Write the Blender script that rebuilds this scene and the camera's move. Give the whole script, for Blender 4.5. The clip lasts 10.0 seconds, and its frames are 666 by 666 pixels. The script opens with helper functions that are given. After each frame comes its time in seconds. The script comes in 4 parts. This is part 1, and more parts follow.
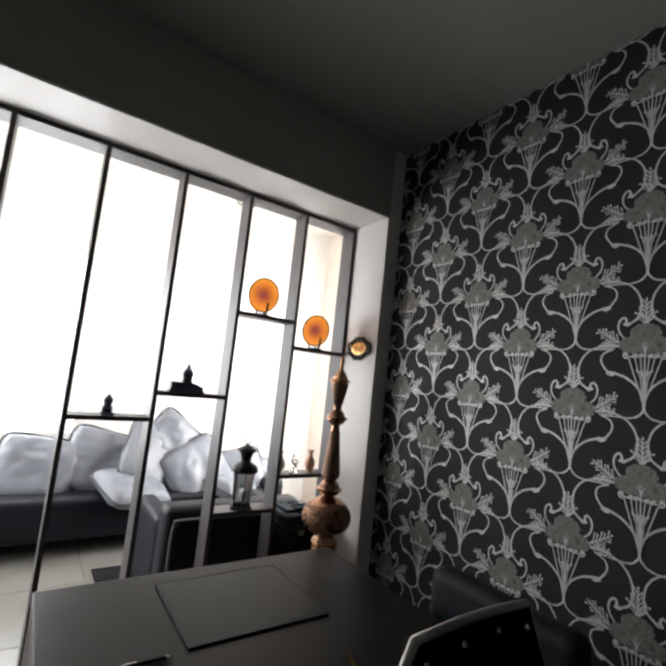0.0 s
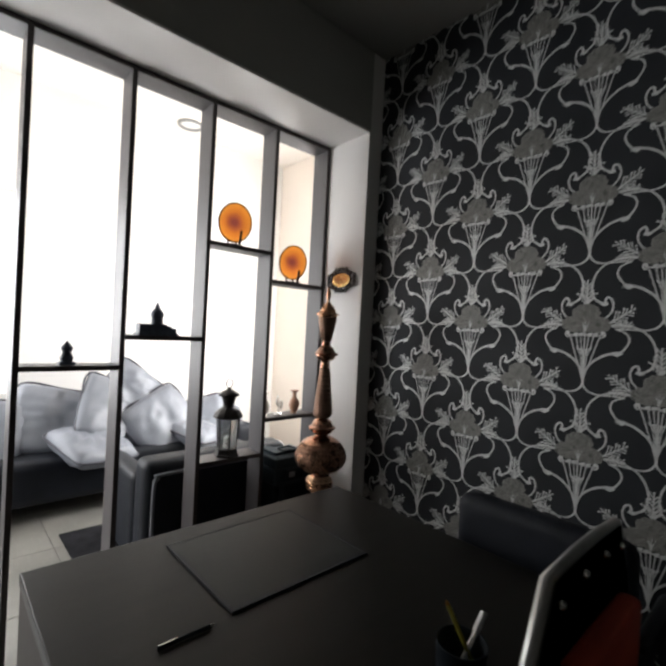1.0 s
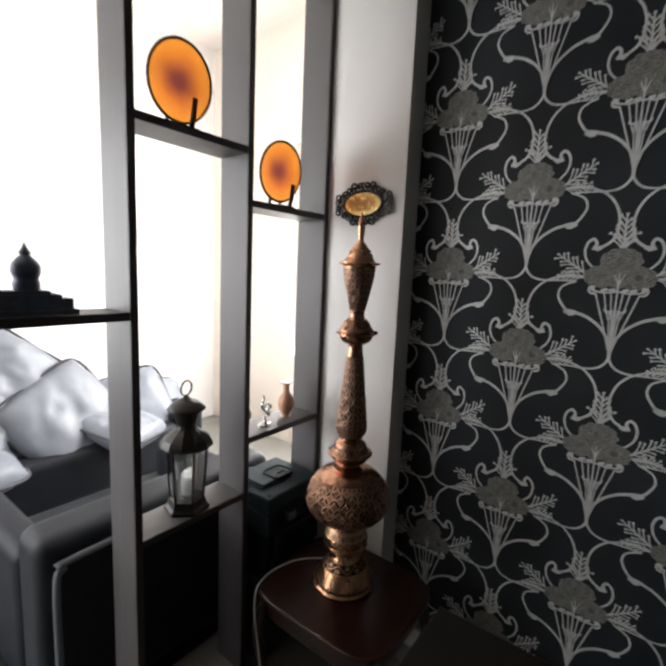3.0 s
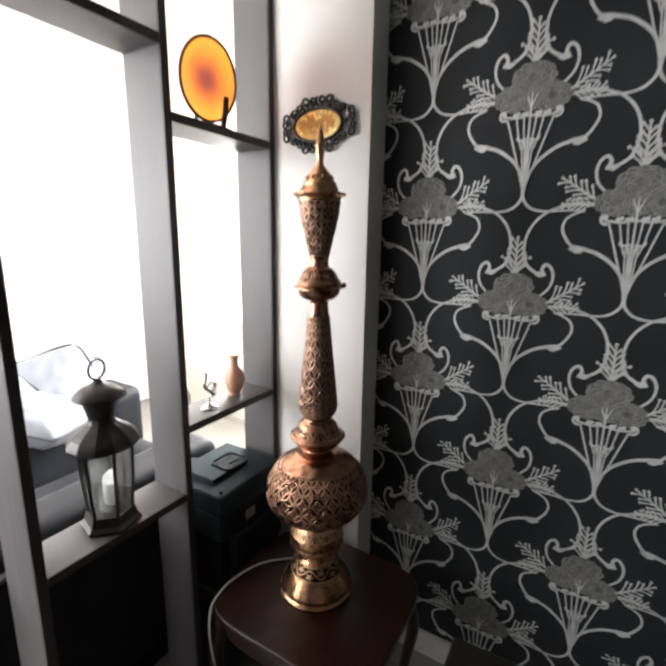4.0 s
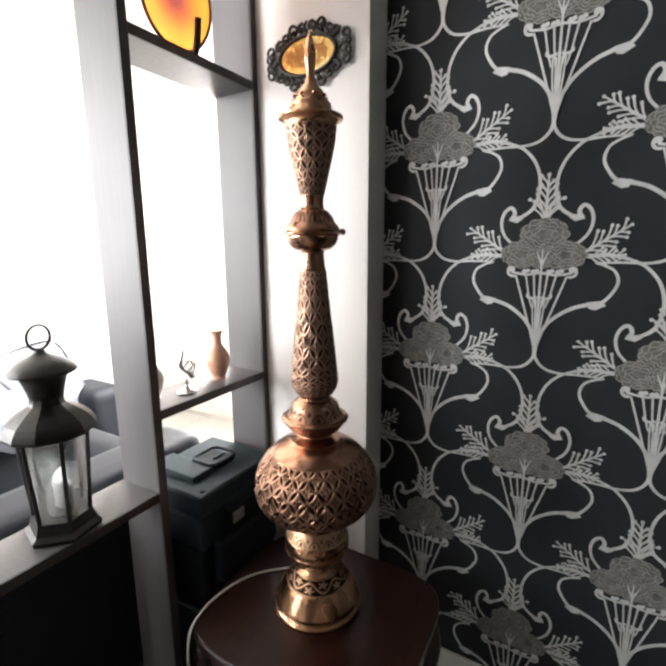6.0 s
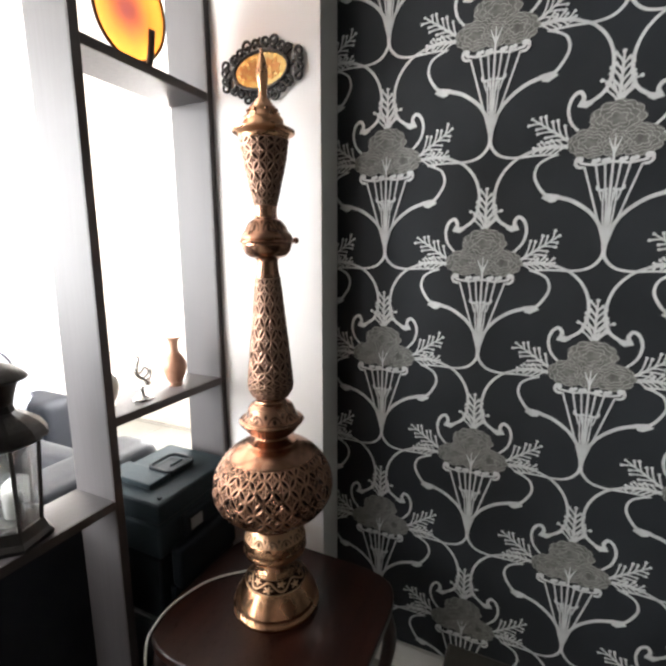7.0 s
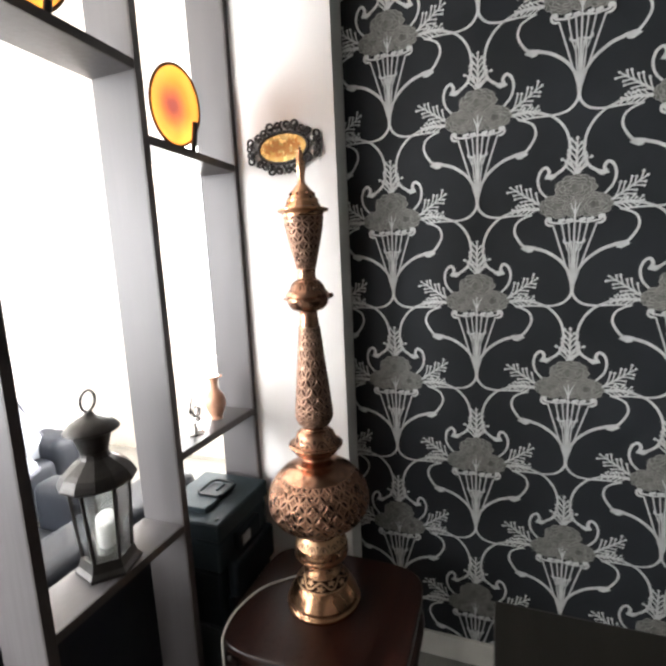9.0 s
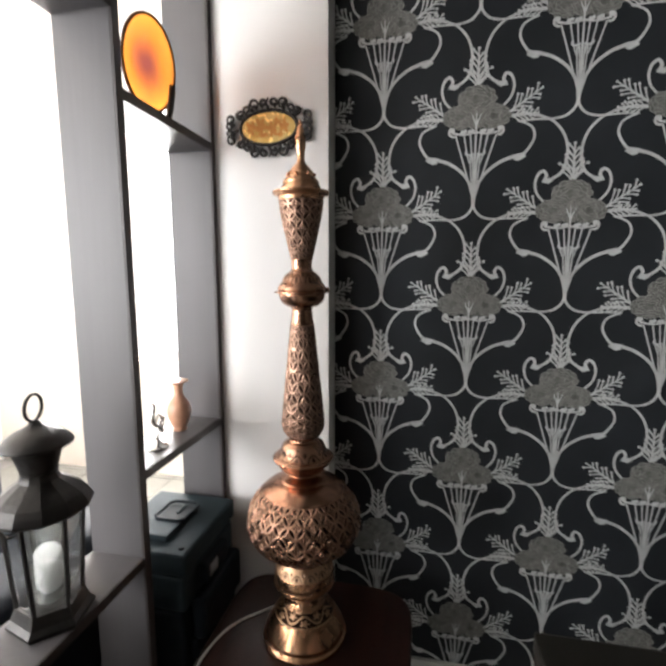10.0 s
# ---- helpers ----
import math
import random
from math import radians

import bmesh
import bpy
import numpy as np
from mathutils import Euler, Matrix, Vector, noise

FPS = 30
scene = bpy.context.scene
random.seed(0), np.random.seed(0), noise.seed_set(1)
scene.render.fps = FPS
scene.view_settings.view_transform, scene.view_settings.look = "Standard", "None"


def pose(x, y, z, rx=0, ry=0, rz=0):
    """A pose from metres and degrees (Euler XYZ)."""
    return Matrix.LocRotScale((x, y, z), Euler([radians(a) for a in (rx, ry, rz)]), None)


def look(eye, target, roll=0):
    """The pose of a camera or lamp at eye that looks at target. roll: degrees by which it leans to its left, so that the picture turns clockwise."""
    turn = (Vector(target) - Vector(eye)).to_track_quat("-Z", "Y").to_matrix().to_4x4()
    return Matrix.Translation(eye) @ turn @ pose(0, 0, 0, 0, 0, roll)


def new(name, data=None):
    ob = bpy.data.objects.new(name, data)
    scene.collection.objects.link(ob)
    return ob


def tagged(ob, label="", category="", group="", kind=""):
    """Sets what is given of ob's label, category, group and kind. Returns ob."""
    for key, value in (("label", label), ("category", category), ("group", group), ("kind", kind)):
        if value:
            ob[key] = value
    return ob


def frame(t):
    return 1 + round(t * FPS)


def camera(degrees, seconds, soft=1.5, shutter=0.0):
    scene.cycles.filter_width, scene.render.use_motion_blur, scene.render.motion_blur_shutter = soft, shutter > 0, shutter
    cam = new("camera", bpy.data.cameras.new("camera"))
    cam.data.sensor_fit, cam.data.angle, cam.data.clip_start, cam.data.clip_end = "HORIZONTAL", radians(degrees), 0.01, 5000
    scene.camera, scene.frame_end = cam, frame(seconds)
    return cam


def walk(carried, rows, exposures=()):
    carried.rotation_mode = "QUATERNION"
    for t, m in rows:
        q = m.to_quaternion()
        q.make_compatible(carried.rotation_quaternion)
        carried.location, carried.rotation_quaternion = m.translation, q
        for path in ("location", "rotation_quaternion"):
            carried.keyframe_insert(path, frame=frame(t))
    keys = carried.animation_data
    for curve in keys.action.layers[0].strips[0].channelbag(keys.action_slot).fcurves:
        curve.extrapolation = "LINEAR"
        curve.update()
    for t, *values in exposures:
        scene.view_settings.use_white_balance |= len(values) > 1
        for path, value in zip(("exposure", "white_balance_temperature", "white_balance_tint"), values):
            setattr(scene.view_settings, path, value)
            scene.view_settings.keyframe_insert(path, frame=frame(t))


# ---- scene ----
cam = camera(74.6, 10.0, soft=3.0, shutter=0.4)
PATH = [
    (0, (-0.007, 0.082, 1.472), (1.108, 1.728, 1.687), 6.1),
    (0.5, (-0.09, 0.224, 1.415), (1.181, 1.762, 1.566), 4.6),
    (1, (-0.073, 0.389, 1.393), (1.274, 1.868, 1.38), 3.0),
    (1.5, (0.02, 0.664, 1.392), (1.363, 2.142, 1.28), 2.8),
    (2, (0.059, 0.919, 1.391), (1.528, 2.268, 1.234), 6.4),
    (2.2, (0.092, 0.968, 1.425), (1.568, 2.303, 1.229), 5.6),
    (3.3, (0.417, 1.462, 1.452), (2.052, 2.566, 1.123), 1.4),
    (3.5, (0.443, 1.47, 1.441), (2.111, 2.512, 1.077), 0.9),
    (4, (0.561, 1.552, 1.374), (2.25, 2.539, 0.955), 0.9),
    (4.5, (0.675, 1.64, 1.259), (2.408, 2.547, 0.844), -1.0),
    (5, (0.721, 1.646, 1.259), (2.435, 2.59, 0.844), -0.1),
    (5.2, (0.72, 1.635, 1.254), (2.415, 2.62, 0.855), -0.1),
    (6.3, (0.698, 1.636, 1.235), (2.404, 2.609, 0.86), -0.6),
    (6.5, (0.695, 1.633, 1.236), (2.423, 2.575, 0.882), -0.9),
    (7, (0.678, 1.603, 1.238), (2.461, 2.434, 0.882), -0.1),
    (7.5, (0.633, 1.576, 1.274), (2.417, 2.416, 0.938), 0.5),
    (8, (0.559, 1.574, 1.313), (2.358, 2.392, 1.002), 1.3),
    (8.5, (0.468, 1.589, 1.323), (2.299, 2.336, 1.02), -0.9),
    (9, (0.448, 1.676, 1.341), (2.299, 2.369, 1.033), -2.7),
    (9.5, (0.479, 1.814, 1.348), (2.392, 2.356, 1.133), -2.8),
    (10, (0.512, 1.851, 1.301), (2.454, 2.252, 1.035), -0.0),
]
EXPOSURES = [(0.0, -1.0), (1.5, -1.25), (2.2, -1.15), (3.5, -0.7), (4.0, -0.2), (5.0, 0.2), (6.5, 0.2), (7.5, 0.55), (8.0, 0.5), (8.5, 0.4), (9.5, 0.12), (10.0, -0.15)]
walk(cam, [(t, look(eye, target, roll)) for t, eye, target, roll in PATH], EXPOSURES)

# ---- plan, in metres: the wallpapered wall is x = WALL_X, the wall with the opening is y = WALL_Y ----
WALL_X, WALL_Y, CEIL = 1.795, 2.11, 2.96
JAMB_X, SOFFIT = 1.69, 2.51          # the opening's lined side and underside
OPEN_L = -1.16                       # its other side
DIV_F, DIV_B = 2.43, 2.56            # front and back of the divider's boards
FAR_Y, FAR_L, FAR_R, FAR_C = 4.75, -1.9, 2.95, 3.3
NEAR_L, NEAR_B = -2.6, -2.4

# ---- world and lights ----
world = bpy.data.worlds.new("sky")
scene.world = world
world.use_nodes = True
wn = world.node_tree.nodes
sky = wn.new("ShaderNodeTexSky")
sky.sky_type, sky.sun_disc = "NISHITA", False
sky.sun_elevation, sky.sun_rotation = radians(38), radians(250)
world.node_tree.links.new(sky.outputs[0], wn["Background"].inputs[0])
wn["Background"].inputs[1].default_value = 0.12


def area_lamp(name, m, sx, sy, watts, colour):
    data = bpy.data.lights.new(name, "AREA")
    data.shape, data.size, data.size_y, data.energy, data.color = "RECTANGLE", sx, sy, watts, colour
    ob = new(name, data)
    ob.matrix_world = m
    return ob


# daylight that enters the far room by its west and end windows
area_lamp("window_daylight_west", look((FAR_L + 0.06, 3.75, 1.55), (3.0, 3.4, 1.2)), 1.3, 1.6, 75, (1.0, 0.99, 0.98))
area_lamp("window_daylight_end", look((-0.55, FAR_Y - 0.06, 1.55), (0.6, 0.0, 1.2)), 1.8, 1.6, 110, (0.97, 0.985, 1.0))
# fill light added to brighten the far walls; no window is known here
area_lamp("added_light_east", look((FAR_R - 0.06, 3.25, 1.55), (-2.0, 3.75, 1.2)), 0.95, 1.6, 190, (1.0, 0.985, 0.97))


# ---- materials ----
def material(name, colour, rough=0.5, metal=0.0, vary=0.15, scale=6.0, bump=0.0, bump_scale=80.0, stretch=(1, 1, 1), coat=0.0, second=None, spec=0.5):
    """A surface with broad stains and fine grain; colour drifts by vary, second is the colour that the stains lean to."""
    m = bpy.data.materials.new(name)
    m.use_nodes = True
    t = m.node_tree
    b = t.nodes["Principled BSDF"]
    b.inputs["Roughness"].default_value, b.inputs["Metallic"].default_value = rough, metal
    b.inputs["Specular IOR Level"].default_value = spec
    b.inputs["Coat Weight"].default_value = coat
    co = t.nodes.new("ShaderNodeTexCoord")
    mp = t.nodes.new("ShaderNodeMapping")
    mp.inputs["Scale"].default_value = stretch
    t.links.new(co.outputs["Object"], mp.inputs[0])
    broad = t.nodes.new("ShaderNodeTexNoise")
    broad.inputs["Scale"].default_value, broad.inputs["Detail"].default_value = scale, 6
    fine = t.nodes.new("ShaderNodeTexNoise")
    fine.inputs["Scale"].default_value, fine.inputs["Detail"].default_value = bump_scale, 4
    for n in (broad, fine):
        t.links.new(mp.outputs[0], n.inputs["Vector"])
    ramp = t.nodes.new("ShaderNodeValToRGB")
    lo = second or tuple(c * (1 - vary) for c in colour)
    hi = tuple(min(1, c * (1 + vary)) for c in colour)
    ramp.color_ramp.elements[0].color, ramp.color_ramp.elements[1].color = (*lo, 1), (*hi, 1)
    ramp.color_ramp.elements[0].position, ramp.color_ramp.elements[1].position = 0.3, 0.7
    t.links.new(broad.outputs["Fac"], ramp.inputs[0])
    t.links.new(ramp.outputs[0], b.inputs["Base Color"])
    rr = t.nodes.new("ShaderNodeMapRange")
    rr.inputs["To Min"].default_value, rr.inputs["To Max"].default_value = max(0.03, rough - 0.08), min(1, rough + 0.08)
    t.links.new(fine.outputs["Fac"], rr.inputs["Value"])
    t.links.new(rr.outputs[0], b.inputs["Roughness"])
    if bump:
        bp = t.nodes.new("ShaderNodeBump")
        bp.inputs["Strength"].default_value, bp.inputs["Distance"].default_value = bump, 0.002
        t.links.new(fine.outputs["Fac"], bp.inputs["Height"])
        t.links.new(bp.outputs[0], b.inputs["Normal"])
    return m


def engraved(name, bright, dark, rough=0.3):
    """Chased metal: the cut ground keeps its dark patina, the raised work is rubbed bright."""
    m = material(name, bright, rough, 1.0, 0.10, 14, 0, 20)
    t = m.node_tree
    b = t.nodes["Principled BSDF"]
    at = t.nodes.new("ShaderNodeAttribute")
    at.attribute_name = "relief"
    mix = t.nodes.new("ShaderNodeMix")
    mix.data_type = "RGBA"
    src = b.inputs["Base Color"].links[0].from_socket
    t.links.new(at.outputs["Fac"], mix.inputs["Factor"])
    mix.inputs["A"].default_value = (*dark, 1)
    t.links.new(src, mix.inputs["B"])
    t.links.new(mix.outputs["Result"], b.inputs["Base Color"])
    return m


M = {}
M["white"] = material("white_paint", (0.82, 0.80, 0.78), 0.45, 0, 0.03, 2.5, 0.12, 120)
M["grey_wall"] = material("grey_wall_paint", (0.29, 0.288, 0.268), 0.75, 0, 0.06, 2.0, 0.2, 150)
# the grey wall paint lightened above the opening in place of bounced light
M["lintel"] = material("lit_grey_wall_paint", (0.42, 0.418, 0.39), 0.75, 0, 0.06, 2.0, 0.2, 150)
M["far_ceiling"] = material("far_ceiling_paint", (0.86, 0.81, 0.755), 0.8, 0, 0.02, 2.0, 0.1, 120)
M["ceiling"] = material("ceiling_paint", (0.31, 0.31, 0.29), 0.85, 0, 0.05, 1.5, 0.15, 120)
M["far_white"] = material("far_room_paint", (0.85, 0.832, 0.81), 0.7, 0, 0.02, 2.0, 0.1, 120)
M["cream_wall"] = material("cream_wall_paint", (0.80, 0.72, 0.64), 0.7, 0, 0.03, 2.0, 0.1, 120)
M["paper"] = material("wallpaper_black", (0.0160, 0.0182, 0.0215), 0.6, 0, 0.25, 5, 0.35, 420, spec=0.3)
M["silver"] = material("wallpaper_silver", (0.63, 0.638, 0.632), 0.42, 0.25, 0.14, 30, 0.4, 300)
M["flower"] = material("wallpaper_grey_flower", (0.175, 0.173, 0.160), 0.6, 0.1, 0.12, 60, 0.3, 300, second=(0.095, 0.094, 0.086))
M["vein"] = material("wallpaper_flower_line", (0.36, 0.358, 0.335), 0.5, 0.1, 0.2, 120, 0.3, 300)
# pale paint, made lighter still to stand in for light on the strip
M["pier"] = material("pale_corner_paint_lit", (0.84, 0.825, 0.80), 0.7, 0, 0.05, 3.0, 0.2, 150)
M["floor"] = material("floor_tile", (0.24, 0.235, 0.215), 0.25, 0, 0.08, 4, 0.05, 90)
M["grout"] = material("grout", (0.22, 0.21, 0.2), 0.9)
M["skirting"] = material("skirting_stone", (0.62, 0.60, 0.55), 0.35, 0, 0.08, 9, 0.1, 80)
M["board"] = material("divider_board", (0.070, 0.0645, 0.0675), 0.5, 0, 0.07, 5, 0.25, 90, (1, 1, 0.06))
M["edge"] = material("dark_edge_band", (0.040, 0.031, 0.030), 0.5, 0, 0.2, 20, 0.1, 90)
M["copper"] = material("copper", (0.45, 0.248, 0.165), 0.22, 1, 0.06, 9, 0, 14, second=(0.35, 0.178, 0.112))
M["brass"] = material("brassy_copper", (0.64, 0.365, 0.215), 0.27, 1, 0.06, 9, 0, 14, second=(0.52, 0.28, 0.155))
M["chased"] = engraved("chased_copper", (0.40, 0.225, 0.150), (0.018, 0.008, 0.006), 0.28)
M["chased_soft"] = engraved("worn_chased_copper", (0.36, 0.222, 0.160), (0.050, 0.026, 0.019), 0.30)
M["chased_brass"] = engraved("chased_brass", (0.60, 0.375, 0.23), (0.03, 0.015, 0.009), 0.32)
M["mahogany"] = material("mahogany", (0.024, 0.0068, 0.0042), 0.30, 0, 0.2, 3, 0.08, 60, (1, 12, 12), 0.02, second=(0.013, 0.0042, 0.003), spec=0.4)
M["desk"] = material("desk_top", (0.0115, 0.0105, 0.0088), 0.34, 0, 0.15, 3, 0.12, 120, (1, 9, 1), spec=0.11)
M["desk_panel"] = material("brown_desk_panel", (0.034, 0.021, 0.016), 0.5, 0, 0.15, 3, 0.12, 120, (9, 9, 1), spec=0.2)
M["pad"] = material("desk_pad", (0.013, 0.0155, 0.0145), 0.36, 0, 0.10, 8, 0.3, 300, spec=0.12)
M["black"] = material("black_plastic", (0.022, 0.024, 0.027), 0.45, 0, 0.15, 8, 0.25, 400)
M["printer"] = material("printer_plastic", (0.022, 0.031, 0.036), 0.62, 0, 0.1, 6, 0.3, 450, spec=0.06)
M["printer_dark"] = material("printer_dark_plastic", (0.010, 0.013, 0.016), 0.55, 0, 0.1, 6, 0.2, 450, spec=0.06)
M["iron"] = material("black_iron", (0.028, 0.025, 0.023), 0.42, 0.5, 0.3, 30, 0.4, 200)
M["leather"] = material("black_leather", (0.0095, 0.0115, 0.0165), 0.56, 0, 0.2, 10, 0.5, 240, spec=0.22)
M["piping"] = material("grey_piping", (0.13, 0.14, 0.16), 0.55)
M["grey_fabric"] = material("silver_grey_fabric", (0.19, 0.205, 0.24), 0.42, 0, 0.07, 7, 0.4, 260)
M["dark_trim"] = material("dark_cushion_trim", (0.06, 0.06, 0.075), 0.7)
M["alabaster"] = material("pink_alabaster", (0.52, 0.30, 0.20), 0.35, 0, 0.25, 18, 0.1, 100, second=(0.40, 0.20, 0.13))
M["pale_stone"] = material("pale_alabaster", (0.55, 0.52, 0.44), 0.35, 0, 0.2, 18, 0.1, 100)
M["steel"] = material("silvered_metal", (0.55, 0.54, 0.52), 0.25, 1, 0.1, 20)
M["cream"] = material("golden_enamel", (0.93, 0.70, 0.29), 0.26, 0.45, 0.08, 30, second=(0.91, 0.57, 0.14))
M["ochre"] = material("ochre_drawing", (0.26, 0.095, 0.015), 0.5, 0, 0.6, 90, second=(0.50, 0.24, 0.04))
M["cable"] = material("grey_white_cable", (0.55, 0.54, 0.50), 0.45)
M["slate"] = material("dark_blue_slate", (0.10, 0.12, 0.165), 0.5, 0, 0.3, 30, 0.3, 200)
M["pencil"] = material("yellow_green_paint", (0.55, 0.50, 0.06), 0.35)
M["whitepl"] = material("white_plastic", (0.75, 0.75, 0.74), 0.3)
M["red"] = material("red_upholstery", (0.42, 0.045, 0.015), 0.7, 0, 0.2, 10, 0.4, 300)
M["greymetal"] = material("grey_metal", (0.32, 0.32, 0.31), 0.35, 0.7, 0.1, 20)
M["shade_glass"] = material("opal_glass", (0.8, 0.8, 0.78), 0.2)


def glass_material(name, colour, rough):
    m = bpy.data.materials.new(name)
    m.use_nodes = True
    b = m.node_tree.nodes["Principled BSDF"]
    b.inputs["Base Color"].default_value = (*colour, 1)
    b.inputs["Transmission Weight"].default_value, b.inputs["Roughness"].default_value, b.inputs["IOR"].default_value = 1, rough, 1.45
    return m


M["glass"] = glass_material("clear_glass", (0.95, 0.97, 0.96), 0.02)


def amber_material():
    """Amber glass, honey at the rim and plum brown where the well is thick."""
    m = bpy.data.materials.new("amber_glass")
    m.use_nodes = True
    t = m.node_tree
    co = t.nodes.new("ShaderNodeTexCoord")
    ns = t.nodes.new("ShaderNodeTexNoise")
    ns.inputs["Scale"].default_value = 14
    t.links.new(co.outputs["Object"], ns.inputs["Vector"])
    ln = t.nodes.new("ShaderNodeVectorMath")
    ln.operation = "LENGTH"
    t.links.new(co.outputs["Object"], ln.inputs[0])
    ad = t.nodes.new("ShaderNodeMath")
    ad.operation = "MULTIPLY_ADD"
    ad.inputs[1].default_value = 0.03
    t.links.new(ns.outputs["Fac"], ad.inputs[0])
    t.links.new(ln.outputs["Value"], ad.inputs[2])
    rp = t.nodes.new("ShaderNodeValToRGB")
    e = rp.color_ramp.elements
    e[0].position, e[0].color = 0.030, (0.33, 0.15, 0.145, 1)
    e[1].position, e[1].color = 0.118, (0.80, 0.50, 0.18, 1)
    k = e.new(0.078)
    k.color = (0.64, 0.345, 0.135, 1)
    t.links.new(ad.outputs[0], rp.inputs[0])
    tr = t.nodes.new("ShaderNodeBsdfTranslucent")
    t.links.new(rp.outputs[0], tr.inputs[0])
    tp = t.nodes.new("ShaderNodeBsdfTransparent")
    t.links.new(rp.outputs[0], tp.inputs[0])
    gl = t.nodes.new("ShaderNodeBsdfGlossy")
    gl.inputs["Roughness"].default_value = 0.08
    m1, m2 = t.nodes.new("ShaderNodeMixShader"), t.nodes.new("ShaderNodeMixShader")
    m1.inputs[0].default_value, m2.inputs[0].default_value = 0.45, 0.05
    t.links.new(tr.outputs[0], m1.inputs[1])
    t.links.new(tp.outputs[0], m1.inputs[2])
    t.links.new(m1.outputs[0], m2.inputs[1])
    t.links.new(gl.outputs[0], m2.inputs[2])
    t.links.new(m2.outputs[0], t.nodes["Material Output"].inputs[0])
    return m


M["amber"] = amber_material()
M["amber_rim"] = material("amber_glass_rim", (0.13, 0.045, 0.012), 0.2, 0, 0.2, 20)
# colour of the added floor shade under the black sofa
M["rug"] = material("dark_floor_shade", (0.016, 0.016, 0.019), 0.95, 0, 0.35, 14, 0.8, 350, spec=0.1)
glow = bpy.data.materials.new("hazy_sky_glow")
glow.use_nodes = True
gb = glow.node_tree.nodes["Principled BSDF"]
gb.inputs["Base Color"].default_value = (0.8, 0.8, 0.8, 1)
gb.inputs["Emission Color"].default_value, gb.inputs["Emission Strength"].default_value = (0.97, 0.98, 1.0, 1), 5.0
M["glow"] = glow


# ---- building helpers ----
def part(name, bm, mat, parent=None, label="", at=None, smooth=False):
    """Links a bmesh as one mesh object under a thing or a part."""
    me = bpy.data.meshes.new(name)
    bm.normal_update()
    bm.to_mesh(me)
    bm.free()
    for one in (mat if isinstance(mat, (list, tuple)) else [mat]):
        me.materials.append(M[one])
    if smooth:
        me.polygons.foreach_set("use_smooth", [True] * len(me.polygons))
    ob = new(name, me)
    if parent is not None:
        ob.parent = parent
    if at is not None:
        ob.matrix_basis = at
    if label:
        ob["label"] = label
    return ob


def thing(name, label, category, x=0.0, y=0.0, z=0.0, turn=0.0, group="", kind=""):
    ob = new(name)
    ob.empty_display_size = 0.05
    ob.matrix_basis = pose(x, y, z, 0, 0, turn)
    return tagged(ob, label, category, group, kind)


def box(x0, x1, y0, y1, z0, z1, bevel=0.0, segments=2, bm=None):
    bm = bm or bmesh.new()
    made = bmesh.ops.create_cube(bm, size=1)
    bmesh.ops.transform(bm, matrix=Matrix.LocRotScale(((x0 + x1) / 2, (y0 + y1) / 2, (z0 + z1) / 2), None, (x1 - x0, y1 - y0, z1 - z0)), verts=made["verts"])
    if bevel:
        edges = list({e for v in made["verts"] for e in v.link_edges})
        bmesh.ops.bevel(bm, geom=edges, offset=bevel, segments=segments, affect="EDGES", profile=0.6)
    return bm


def smooth_line(points, steps=5):
    """A Catmull-Rom line through the points."""
    p = [Vector(q) for q in points]
    p = [2 * p[0] - p[1], *p, 2 * p[-1] - p[-2]]
    out = []
    for a, b, c, d in zip(p, p[1:], p[2:], p[3:]):
        for i in range(steps):
            s = i / steps
            out.append(0.5 * (2 * b + (c - a) * s + (2 * a - 5 * b + 4 * c - d) * s * s + (3 * b - a - 3 * c + d) * s ** 3))
    return [*out, p[-2]]


def lathe(profile, around=48, steps=4, relief=None, depth=0.0, closed=True):
    """Turns a profile of (radius, height) about z. relief(angle 0..1, height 0..1) gives 0 for cut ground, 1 for raised work."""
    line = smooth_line([(r, z, 0) for r, z in profile], steps) if steps else [Vector((r, z, 0)) for r, z in profile]
    bm = bmesh.new()
    layer = bm.verts.layers.float.new("relief")
    rings = []
    for j, q in enumerate(line):
        ring = []
        for i in range(around):
            k = relief(i / around, j / (len(line) - 1)) if relief else 1.0
            r = max(0.0004, q.x - depth * (1 - k))
            v = bm.verts.new((r * math.cos(math.tau * i / around), r * math.sin(math.tau * i / around), q.y))
            v[layer] = k
            ring.append(v)
        rings.append(ring)
    for a, b in zip(rings, rings[1:]):
        for i in range(around):
            bm.faces.new((a[i], a[(i + 1) % around], b[(i + 1) % around], b[i]))
    if closed:
        bm.faces.new(rings[0][::-1])
        bm.faces.new(rings[-1])
    bmesh.ops.recalc_face_normals(bm, faces=bm.faces)
    return bm


